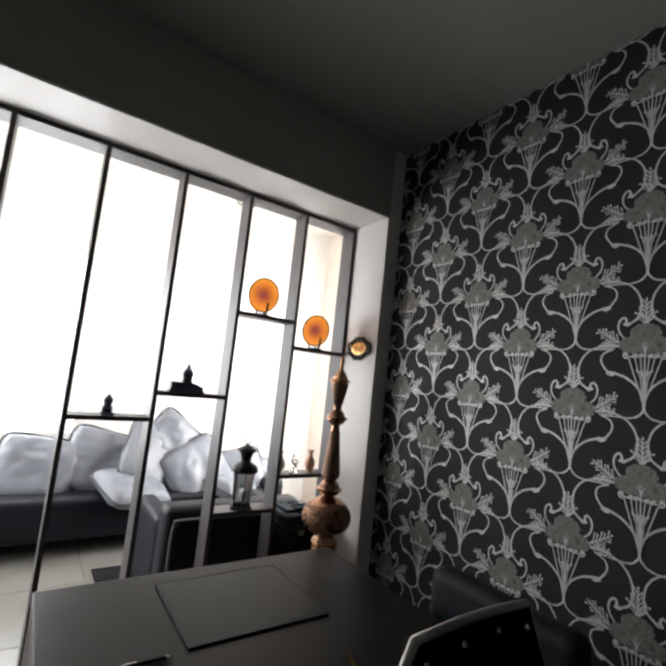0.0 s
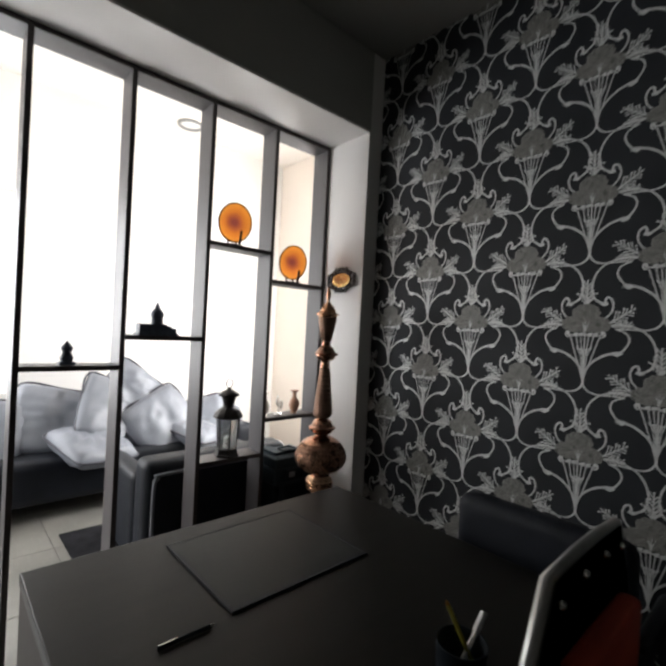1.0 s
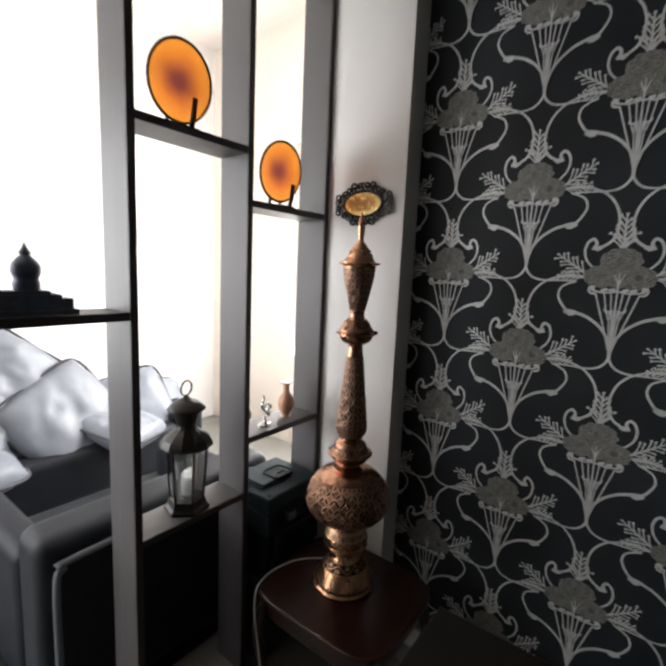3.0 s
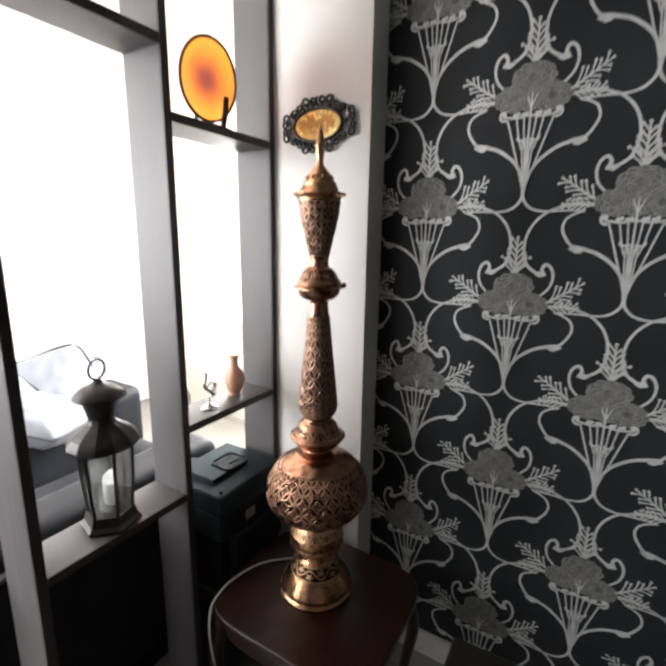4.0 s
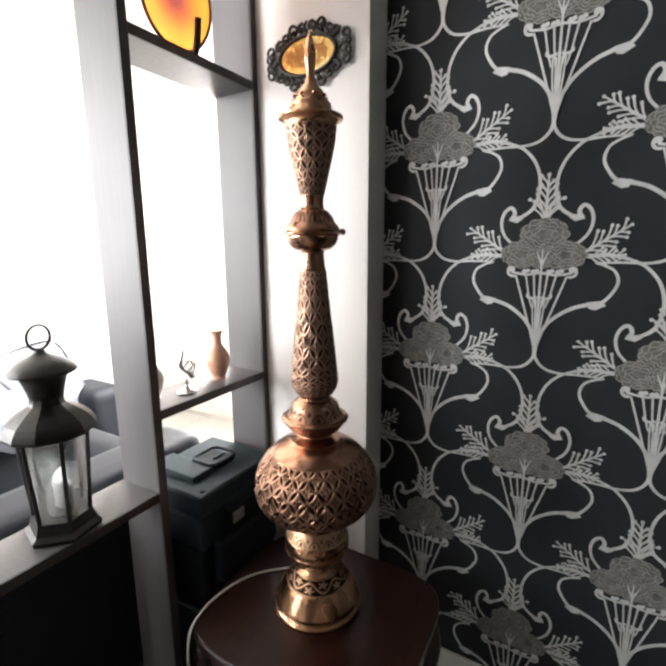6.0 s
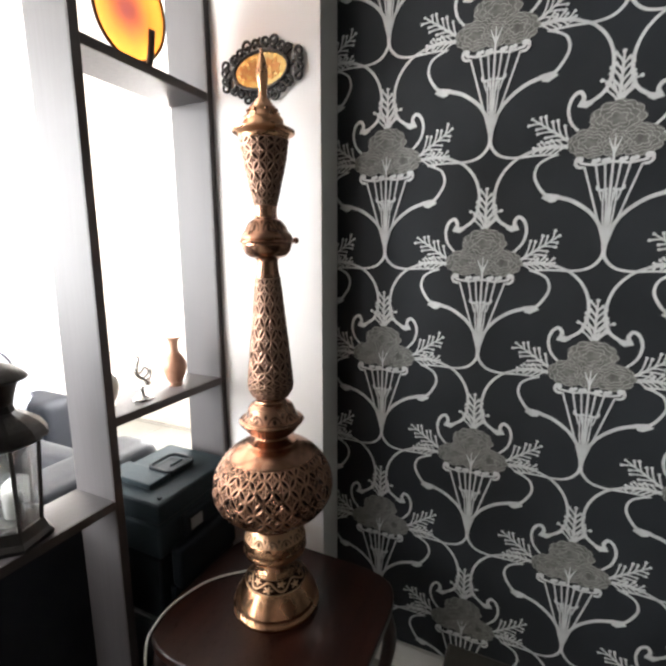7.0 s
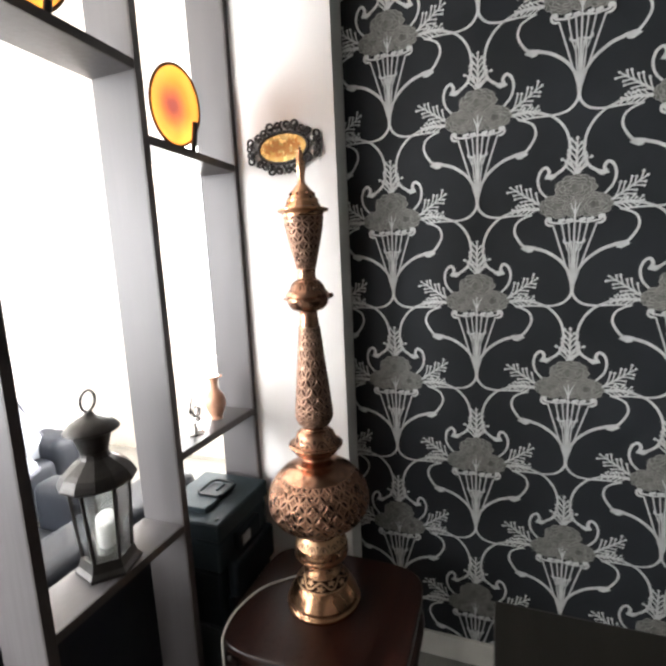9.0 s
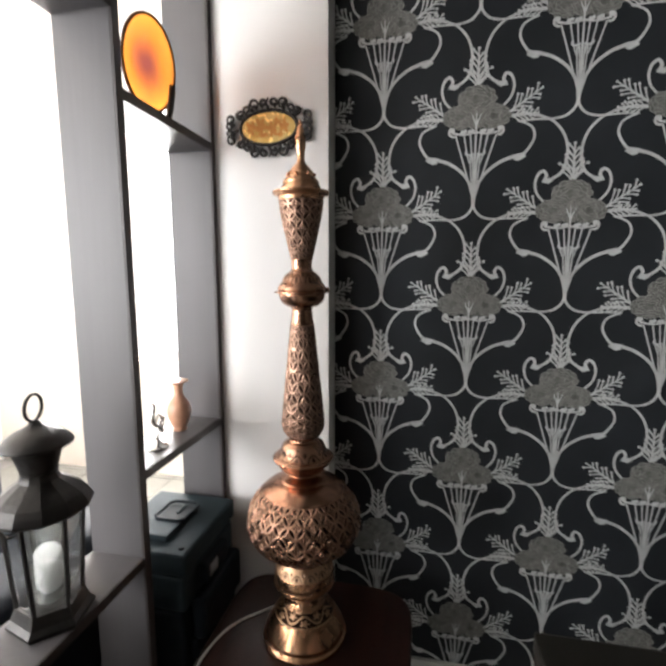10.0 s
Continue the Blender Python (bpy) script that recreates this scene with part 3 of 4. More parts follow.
for k, (x, y, a, b) in enumerate(((-0.050, 0.001, 0.013, 0.017), (-0.022, 0.005, 0.016, 0.020), (-0.016, -0.020, 0.020, 0.006), (0.012, -0.003, 0.014, 0.018), (0.026, 0.014, 0.012, 0.009), (0.046, 0.001, 0.014, 0.016), (0.030, -0.020, 0.016, 0.005))):
    lobes = []
    for i in range(36):
        g = math.tau * i / 36
        q = 1 + 0.28 * math.cos(5 * g + k) + 0.14 * math.sin(3 * g + 2 * k)
        lobes.append((x + a * q * math.cos(g), y + b * q * math.sin(g)))
    part("ornament", slab(lobes, 0.0095, 0.0106 + 0.0001 * k), "ochre", plaque, "brown painted ornament")


# ---- things on the shelves ----
def shelf_top(key):
    return SHELF[key][1]


def amber_plate(x, y, z, w, h):
    p = thing("amber_plate", "amber glass oval plate standing on a dark easel", "plate", x, y, z, 180, group="amber plates")
    bm = lathe([(0.001, 0.012), (0.03, 0.0115), (0.052, 0.010), (0.066, 0.006), (0.085, 0.002), (0.0965, -0.0015), (0.1, -0.002), (0.0985, 0.0005), (0.085, 0.006), (0.066, 0.0105), (0.05, 0.0145), (0.001, 0.016)], 56, 3, closed=False)
    bmesh.ops.transform(bm, matrix=Matrix.Diagonal((w / 0.2, h / 0.2, 1, 1)), verts=bm.verts)
    part("dish", bm, "amber", p, at=pose(0, 0, h / 2 + 0.022, 81, 0, 0), smooth=True)
    part("rim", tube([(w / 2 * 0.985 * math.cos(math.tau * k / 48), h / 2 * 0.985 * math.sin(math.tau * k / 48), 0.001) for k in range(49)], 0.0042, 6, 0), "amber_rim", p, "darker amber rim", at=pose(0, 0, h / 2 + 0.022, 81, 0, 0), smooth=True)
    stand = part("easel", box(-0.035, 0.035, -0.022, 0.034, 0.0, 0.008, 0.002), "iron", p, "dark easel stand")
    part("easel_arm", tube([(-0.010, 0.032, 0.005), (-0.011, 0.040, 0.035), (-0.012, 0.046, 0.078)], 0.0075, 8), "iron", stand, smooth=True)
    for k in (-1, 1):
        part("easel_hook", tube([(k * 0.026, 0.006, 0.006), (k * 0.026, -0.026, 0.012), (k * 0.024, -0.030, 0.034)], 0.0055, 8), "iron", stand, smooth=True)
    return p


amber_plate(1.090, 2.480, shelf_top("high_b"), 0.196, 0.206)
amber_plate(1.484, 2.480, shelf_top("high_c"), 0.198, 0.200)


def small_vase(x, y, z, scale, label, stone):
    v = thing("alabaster_vase", label, "vase", x, y, z, group="alabaster vases")
    prof = [(0.022, 0.0), (0.024, 0.004), (0.021, 0.009), (0.029, 0.020), (0.038, 0.042), (0.0395, 0.056), (0.034, 0.074), (0.022, 0.088), (0.0155, 0.098), (0.0145, 0.114), (0.017, 0.126), (0.024, 0.133)]
    part("body", lathe([(r * scale * 0.8, h * scale) for r, h in prof], 40, 4), stone, v, smooth=True)
    part("lip", lathe([(0.0190 * scale, 0.1325 * scale), (0.0265 * scale, 0.135 * scale), (0.0255 * scale, 0.138 * scale), (0.011 * scale, 0.1385 * scale)], 40, 3), stone, v, smooth=True)
    return v


small_vase(1.556, 2.495, shelf_top("low_c"), 1.0, "pink alabaster vase with a narrow neck", "alabaster")
small_vase(1.352, 2.512, shelf_top("low_c"), 0.98, "pale alabaster vase beside the divider board", "pale_stone")

bird = thing("bird_figurine", "small silvered long-necked bird ornament", "figurine", 1.428, 2.478, shelf_top("low_c"))
bird.scale = (1.2, 1.2, 1.2)
part("base", lathe([(0.02, 0.0), (0.021, 0.003), (0.014, 0.008), (0.005, 0.014), (0.003, 0.03)], 24, 3), "steel", bird, smooth=True)
part("body", tube([(0.016, 0, 0.03), (0.008, 0, 0.042), (-0.004, 0, 0.05), (-0.012, 0, 0.062), (-0.008, 0, 0.078), (-0.005, 0, 0.09), (-0.011, 0, 0.095)], 0.0065, 8, 5, 0.3), "steel", bird, smooth=True)
part("wing", tube([(-0.006, 0.002, 0.052), (0.012, 0.002, 0.066), (0.02, 0.002, 0.056), (0.012, 0.002, 0.044)], 0.0028, 6, 5), "steel", bird, smooth=True)
part("tail", tube([(0.014, 0, 0.034), (0.022, 0, 0.044), (0.026, 0, 0.06)], 0.0024, 6, 4), "steel", bird, smooth=True)

lantern = thing("lantern", "black metal candle lantern with glass sides and ring", "lantern", 1.112, 2.494, shelf_top("low_b"), 15)
lantern.scale = (1.09, 1.09, 1.03)


def hexagon(r):
    return [(r * math.cos(math.tau * k / 6), r * math.sin(math.tau * k / 6)) for k in range(6)]


part("base", lathe([(0.062, 0.0), (0.064, 0.008), (0.056, 0.016), (0.052, 0.028), (0.050, 0.036)], 6, 0), "iron", lantern)
for x, y in hexagon(0.046):
    part("post", tube([(x * 1.0, y * 1.0, 0.034), (x * 1.22, y * 1.22, 0.196)], 0.0035, 6, 1), "iron", lantern)
for k in range(6):
    (xa, ya), (xb, yb) = hexagon(0.046)[k], hexagon(0.046)[(k + 1) % 6]
    bm = bmesh.new()
    q = [bm.verts.new(p) for p in ((xa, ya, 0.037), (xb, yb, 0.037), (xb * 1.2, yb * 1.2, 0.195), (xa * 1.2, ya * 1.2, 0.195))]
    bm.faces.new(q)
    bmesh.ops.solidify(bm, geom=bm.faces[:], thickness=0.002)
    part("pane", bm, "glass", lantern).visible_shadow = False
roof = part("roof", lathe([(0.057, 0.194), (0.070, 0.200), (0.073, 0.207), (0.063, 0.226), (0.045, 0.242), (0.029, 0.254), (0.026, 0.266)], 12, 2), "iron", lantern)
part("chimney", lathe([(0.026, 0.266), (0.030, 0.285), (0.038, 0.308), (0.050, 0.312), (0.051, 0.317), (0.036, 0.333), (0.014, 0.345), (0.005, 0.355)], 24, 3), "iron", roof, smooth=True)
part("ring", tube([(0.022 * math.cos(g), 0, 0.376 + 0.022 * math.sin(g)) for g in [math.tau * k / 24 for k in range(25)]], 0.0028, 6, 0), "iron", lantern, "thin carrying ring", smooth=True)
part("candle", lathe([(0.02, 0.036), (0.021, 0.038), (0.021, 0.09), (0.018, 0.093)], 24, 0), "whitepl", lantern, "short white candle")

model = thing("miniature_building", "dark slate model of a domed building", "figurine", 0.708, 2.494, shelf_top("mid_a"))
part("plinth", box(-0.094, 0.094, -0.035, 0.035, 0, 0.012, 0.002), "slate", model)
part("hall", box(-0.088, 0.062, -0.028, 0.028, 0.012, 0.046, 0.003), "slate", model)
part("wing", box(0.062, 0.088, -0.022, 0.022, 0.012, 0.036, 0.002), "slate", model)
part("parapet", box(-0.086, 0.040, -0.026, 0.026, 0.046, 0.054, 0.002), "slate", model)
part("dome", lathe([(0.026, 0.054), (0.027, 0.070), (0.024, 0.080), (0.029, 0.094), (0.027, 0.110), (0.017, 0.124), (0.010, 0.130), (0.012, 0.136), (0.006, 0.146), (0.001, 0.160)], 28, 4), "slate", model, smooth=True)
figurine = thing("dark_ornament", "small dark ornament standing on a divider shelf", "figurine", 0.34, 2.494, shelf_top("mid_z"))
part("base", box(-0.03, 0.03, -0.025, 0.025, 0, 0.012, 0.003), "slate", figurine)
part("body", lathe([(0.02, 0.012), (0.025, 0.03), (0.016, 0.05), (0.022, 0.07), (0.012, 0.085), (0.002, 0.10)], 24, 4), "slate", figurine, smooth=True)


# ---- the printer and its stand, in the last bay ----
stand = thing("printer_stand", "low black cabinet under the printer", "cabinet", 1.487, 2.50, 0)
part("body", box(-0.13, 0.15, -0.117, 0.12, 0.02, 0.310, 0.004), "black", stand)
part("top", box(-0.133, 0.153, -0.122, 0.125, 0.310, 0.328, 0.004), "black", stand)
part("plinth", box(-0.12, 0.14, -0.10, 0.11, 0.0, 0.02), "black", stand)
part("door", box(-0.126, 0.146, -0.123, -0.1175, 0.03, 0.30, 0.002), "black", stand)
printer = thing("printer", "dark grey-green multifunction printer with flat lid", "printer", 1.487, 2.50, 0.328)
part("base_unit", box(-0.126, 0.150, -0.110, 0.12, 0.0, 0.17, 0.012, 3), "printer_dark", printer)
part("paper_tray", box(-0.10, 0.125, -0.128, -0.110, 0.03, 0.085, 0.006), "printer_dark", printer)
part("body", box(-0.126, 0.140, -0.116, 0.12, 0.172, 0.262, 0.012, 3), "printer", printer)
part("side_panel", box(-0.095, 0.125, -0.149, -0.110, 0.075, 0.190, 0.018, 4), "printer_dark", printer, "swelling front panel")
part("scanner_unit", box(-0.128, 0.150, -0.120, 0.12, 0.266, 0.322, 0.010, 3), "printer", printer)
lidp = part("document_lid", box(-0.085, -0.012, -0.050, 0.110, 0.322, 0.338, 0.004, 2), "printer", printer, "flat document lid")
LID = -0.055
loop = [(0.000, 0.0), (0.066, 0.0), (0.080, 0.014), (0.080, 0.072), (0.066, 0.086), (0.000, 0.086), (-0.014, 0.072), (-0.014, 0.014), (0.000, 0.0)]
part("tray_guide", tube([(x - 0.006, y + LID, 0.339) for x, y in loop], 0.005, 8, 1), "printer_dark", lidp, "raised feeder guide", smooth=True)
part("feeder_tray", box(-0.011, 0.066, LID + 0.005, LID + 0.081, 0.3222, 0.3335, 0.003), "printer_dark", lidp)
part("paper_stop", box(0.020, 0.062, LID + 0.036, LID + 0.043, 0.3335, 0.3385, 0.002), "printer", lidp)
part("control_panel", box(-0.060, 0.060, -0.140, -0.116, 0.205, 0.258, 0.006), "printer_dark", printer)
part("display", box(-0.045, -0.005, -0.1425, -0.140, 0.216, 0.246), "greymetal", printer, "pale display")
part("button", lathe([(0.006, 0.0), (0.006, 0.003), (0.004, 0.004)], 16, 0), "printer_dark", printer, at=pose(-0.100, -0.098, 0.322))


# ---- the desk ----
DESK_Z = 0.76
desk = thing("desk", "wide dark grey desk with a satin top", "desk", 0.0, 0.0, 0.0)
DX0, DX1, DY0, DY1 = 0.10, 1.165, 0.71, 1.672
part("desktop", box(DX0, DX1, DY0, DY1, DESK_Z - 0.032, DESK_Z, 0.004, 2), "desk", desk)
part("modesty_panel", box(DX0 + 0.028, DX1 - 0.028, DY1 - 0.022, DY1 - 0.004, 0.06, DESK_Z - 0.032), "desk_panel", desk, "dark brown panel")
for x in (DX0 + 0.003, DX1 - 0.028):
    part("side_panel", box(x, x + 0.025, DY0 + 0.03, DY1 - 0.003, 0.0, DESK_Z - 0.032), "desk_panel", desk, "dark brown panel")
pad = thing("desk_pad", "dark grey desk pad with black stitched edges", "desk pad", 0, 0, DESK_Z)
PX0, PX1, PY0, PY1 = 0.436, 0.850, 1.230, 1.582
part("sheet", box(PX0, PX1, PY0, PY1, 0.0005, 0.006, 0.002), "pad", pad)
for name, x0, x1, y0, y1 in (("edge_binding", PX0 - 0.008, PX1 + 0.008, PY0 - 0.012, PY0), ("edge_binding", PX0 - 0.008, PX0, PY0, PY1), ("edge_binding", PX0 - 0.008, PX1 + 0.008, PY1, PY1 + 0.003), ("edge_binding", PX1, PX1 + 0.008, PY0, PY1)):
    part(name, box(x0, x1, y0, y1, 0.0005, 0.0065, 0.001), "leather", pad)
holder = thing("pencil_cup", "black plastic pencil cup on the desk", "pencil cup", 0.664, 0.802, DESK_Z)
part("cup", lathe([(0.041, 0.0), (0.043, 0.004), (0.0465, 0.070), (0.047, 0.073), (0.0445, 0.073), (0.042, 0.01), (0.001, 0.008)], 32, 0, closed=False), "printer_dark", holder, smooth=True)
pencil = thing("pencil", "yellow-green pencil leaning in the cup", "pencil", 0.668, 0.800, DESK_Z)
part("shaft", tube([(0.038, 0.0, 0.012), (-0.062, 0.0, 0.165)], 0.0038, 6, 1), "pencil", pencil)
part("tip", tube([(-0.062, 0.0, 0.165), (-0.068, 0.0, 0.174)], 0.0038, 6, 1, 0.2), "ochre", pencil)
pen = thing("pen", "white plastic pen leaning in the cup", "pen", 0.668, 0.800, DESK_Z)
part("shaft", tube([(-0.026, 0.003, 0.012), (0.043, 0.0, 0.074)], 0.0042, 8, 1), "whitepl", pen)
part("cap", tube([(0.041, 0.0, 0.0725), (0.070, 0.0, 0.0985)], 0.0062, 10, 1), "whitepl", pen)

ballpoint = thing("ballpoint_pen", "black ballpoint pen lying on the desk", "pen", 0.325, 1.208, DESK_Z)
part("barrel", tube([(-0.062, 0.002, 0.0055), (0.045, -0.001, 0.0055)], 0.0048, 10, 1), "printer_dark", ballpoint, smooth=True)
part("tip", tube([(0.045, -0.001, 0.0055), (0.060, -0.0015, 0.0045)], 0.0046, 10, 1, 0.25), "steel", ballpoint, "metal point", smooth=True)
part("clip", box(-0.060, -0.022, -0.0012, 0.0022, 0.0105, 0.0120, 0.0005, 1), "steel", ballpoint, "metal clip")


# ---- seats of the dark room ----
armchair = thing("desk_chair", "black leather desk chair with a rounded high back", "chair", 1.30, 0.93, 0)
part("backrest", box(-0.045, 0.055, -0.26, 0.255, 0.42, 0.868, 0.048, 6), "leather", armchair, smooth=True)
part("seat", box(0.03, 0.43, -0.24, 0.24, 0.36, 0.46, 0.04, 4), "leather", armchair, smooth=True)
for s in (-1, 1):
    part("arm", tube([(0.03, s * 0.265, 0.60), (0.20, s * 0.275, 0.63), (0.34, s * 0.265, 0.60), (0.36, s * 0.25, 0.46)], 0.018, 10), "leather", armchair, smooth=True)
part("column", lathe([(0.030, 0.08), (0.030, 0.20), (0.022, 0.21), (0.022, 0.36)], 16, 0), "black", armchair, at=pose(0.22, 0, 0))
for k in range(5):
    a = math.tau * k / 5
    leg = part("leg", tube([(0.22, 0, 0.10), (0.22 + 0.12 * math.cos(a), 0.12 * math.sin(a), 0.085), (0.22 + 0.24 * math.cos(a), 0.24 * math.sin(a), 0.065)], 0.018, 8, 3, 0.7), "black", armchair, smooth=True)
    bm = bmesh.new()
    bmesh.ops.create_uvsphere(bm, u_segments=12, v_segments=8, radius=0.026)
    part("castor", bm, "black", leg, at=pose(0.22 + 0.24 * math.cos(a), 0.24 * math.sin(a), 0.026), smooth=True)

guest = thing("red_chair", "chair with grey metal rim and red upholstered back", "chair", 0.775, 0.628, 0, 0)
BACK = [(-0.23, 0.60), (-0.240, 0.895), (-0.165, 1.040), (-0.056, 1.046), (0.056, 1.046), (0.165, 1.040), (0.240, 0.895), (0.23, 0.60)]
bm = bmesh.new()
f = bm.faces.new([bm.verts.new((x, 0.0, z)) for x, z in BACK])
bmesh.ops.solidify(bm, geom=[f], thickness=0.025)
part("back_shell", bm, "black", guest, "black back shell")
part("back_rim", tube([(x, 0.012, z) for x, z in BACK] + [(BACK[0][0], 0.012, BACK[0][1])], 0.011, 8, 1), "greymetal", guest, "grey metal rim", smooth=True)
part("back_pad", box(-0.15, 0.15, -0.045, -0.002, 0.60, 0.925, 0.02, 4), "red", guest, "red upholstered pad", smooth=True)
for x, z in ((-0.15, 1.005), (0.15, 1.005), (-0.052, 1.018), (0.052, 1.018)):
    bm = bmesh.new()
    bmesh.ops.create_icosphere(bm, subdivisions=2, radius=0.008)
    part("bolt", bm, "steel", guest, at=pose(x, -0.004, z), smooth=True)
part("seat", box(-0.24, 0.24, 0.03, 0.46, 0.41, 0.47, 0.025, 3), "red", guest, "red upholstered seat", smooth=True)
for sx in (-0.22, 0.22):
    part("leg", tube([(sx, 0.012, 0.66), (sx, 0.02, 0.44), (sx, 0.0, 0.0)], 0.012, 8), "greymetal", guest, smooth=True)
    part("leg", tube([(sx, 0.43, 0.43), (sx, 0.45, 0.0)], 0.012, 8, 1), "greymetal", guest, smooth=True)


# ---- the bright room ----
black_sofa = thing("black_sofa", "black leather sofa with grey piping, its back to the divider", "sofa", 1.188, 2.92, 0)
part("back", box(-0.445, 0.445, -0.275, -0.10, 0.03, 0.665, 0.06, 6), "leather", black_sofa, smooth=True)
part("seat", box(-0.325, 0.325, -0.10, 0.44, 0.10, 0.40, 0.05, 4), "leather", black_sofa, smooth=True)
for s in (-1, 1):
    part("arm", box(s * 0.385 - 0.06, s * 0.385 + 0.06, -0.10, 0.44, 0.08, 0.56, 0.05, 4), "leather", black_sofa, smooth=True)
part("piping", tube([(-0.40, -0.278, 0.10), (-0.40, -0.278, 0.52), (-0.38, -0.278, 0.575), (-0.335, -0.278, 0.595), (0.335, -0.278, 0.595), (0.38, -0.278, 0.575), (0.40, -0.278, 0.52), (0.40, -0.278, 0.10)], 0.011, 8), "piping", black_sofa, "grey piping", smooth=True)
for sx in (-0.38, 0.38):
    for sy in (-0.2, 0.35):
        part("foot", lathe([(0.02, 0.0), (0.03, 0.10)], 12, 0), "black", black_sofa, at=pose(sx, sy, 0))
# added dark sheet, deepens the sofa's shade on the floor; no rug known
rug = tagged(part("rug", box(0.55, 1.90, 2.63, 3.55, 0.0045, 0.014, 0.004), "rug"), "dark sheet added under the black sofa, deepening its shade on the floor", "rug")

far_sofa = thing("black_sofa", "long black leather sofa along the far wall, heaped with cushions", "sofa", 0.76, 4.25, 0)
part("seat", box(-1.2, 1.2, -0.45, 0.30, 0.12, 0.42, 0.06, 4), "leather", far_sofa, smooth=True)
part("back", box(-1.2, 1.2, 0.24, 0.46, 0.12, 0.52, 0.07, 4), "leather", far_sofa, smooth=True)
for s in (-1, 1):
    part("arm", box(s * 1.28 - 0.11, s * 1.28 + 0.11, -0.45, 0.46, 0.10, 0.50, 0.07, 4), "leather", far_sofa, smooth=True)
for k, (x, y, z, w, tilt, turn, lean) in enumerate(((0.15, 4.14, 0.56, 0.56, 62, -8, 8), (0.60, 4.16, 0.60, 0.58, 64, -8, 14), (1.00, 4.08, 0.64, 0.60, 60, 12, 28), (1.16, 4.18, 0.76, 0.52, 66, -6, 40), (1.36, 4.00, 0.55, 0.58, 58, 20, -24), (1.76, 4.08, 0.50, 0.52, 54, -12, -14), (1.98, 4.12, 0.46, 0.44, 56, 6, 10), (0.80, 3.86, 0.47, 0.50, 18, 22, 5), (1.62, 3.88, 0.46, 0.42, 14, 30, 4))):
    c = thing("throw_cushion", "silver-grey satin cushion with dark trim", "cushion", group="sofa cushions")
    c.matrix_basis = pose(x, y, z, tilt, lean, turn)
    part("cover", cushion(w, w * 0.92, 0.17, 0.5, k * 3.1), "grey_fabric", c, smooth=True)
    e = w / 2 * 0.985
    part("trim", tube([(-e * 0.94, -e * 0.86, 0), (0, -e * 0.93, 0), (e * 0.94, -e * 0.86, 0), (e, 0, 0), (e * 0.94, e * 0.86, 0), (0, e * 0.93, 0), (-e * 0.94, e * 0.86, 0), (-e, 0, 0), (-e * 0.94, -e * 0.86, 0)], 0.008, 6), "dark_trim", c, "dark trim", smooth=True)

ring_lamp = thing("ceiling_lamp", "flat round ceiling lamp with a pale ring", "ceiling lamp", 1.68, 4.50, FAR_C)
part("ring", lathe([(0.115, 0.0), (0.12, -0.012), (0.112, -0.024), (0.098, -0.024), (0.092, -0.012), (0.095, 0.0)], 48, 3, closed=False), "greymetal", ring_lamp, "grey ring", smooth=True)
part("diffuser", lathe([(0.094, -0.004), (0.08, -0.012), (0.04, -0.016), (0.001, -0.017)], 48, 3), "shade_glass", ring_lamp, smooth=True)


# ---- the wallpaper's print: silver strokes and grey flowers a hair above the paper ----
COL, ROW = 0.2465, 0.500
PRINT_Y, PRINT_Z = 1.972, 1.248        # the foot of one flower basket


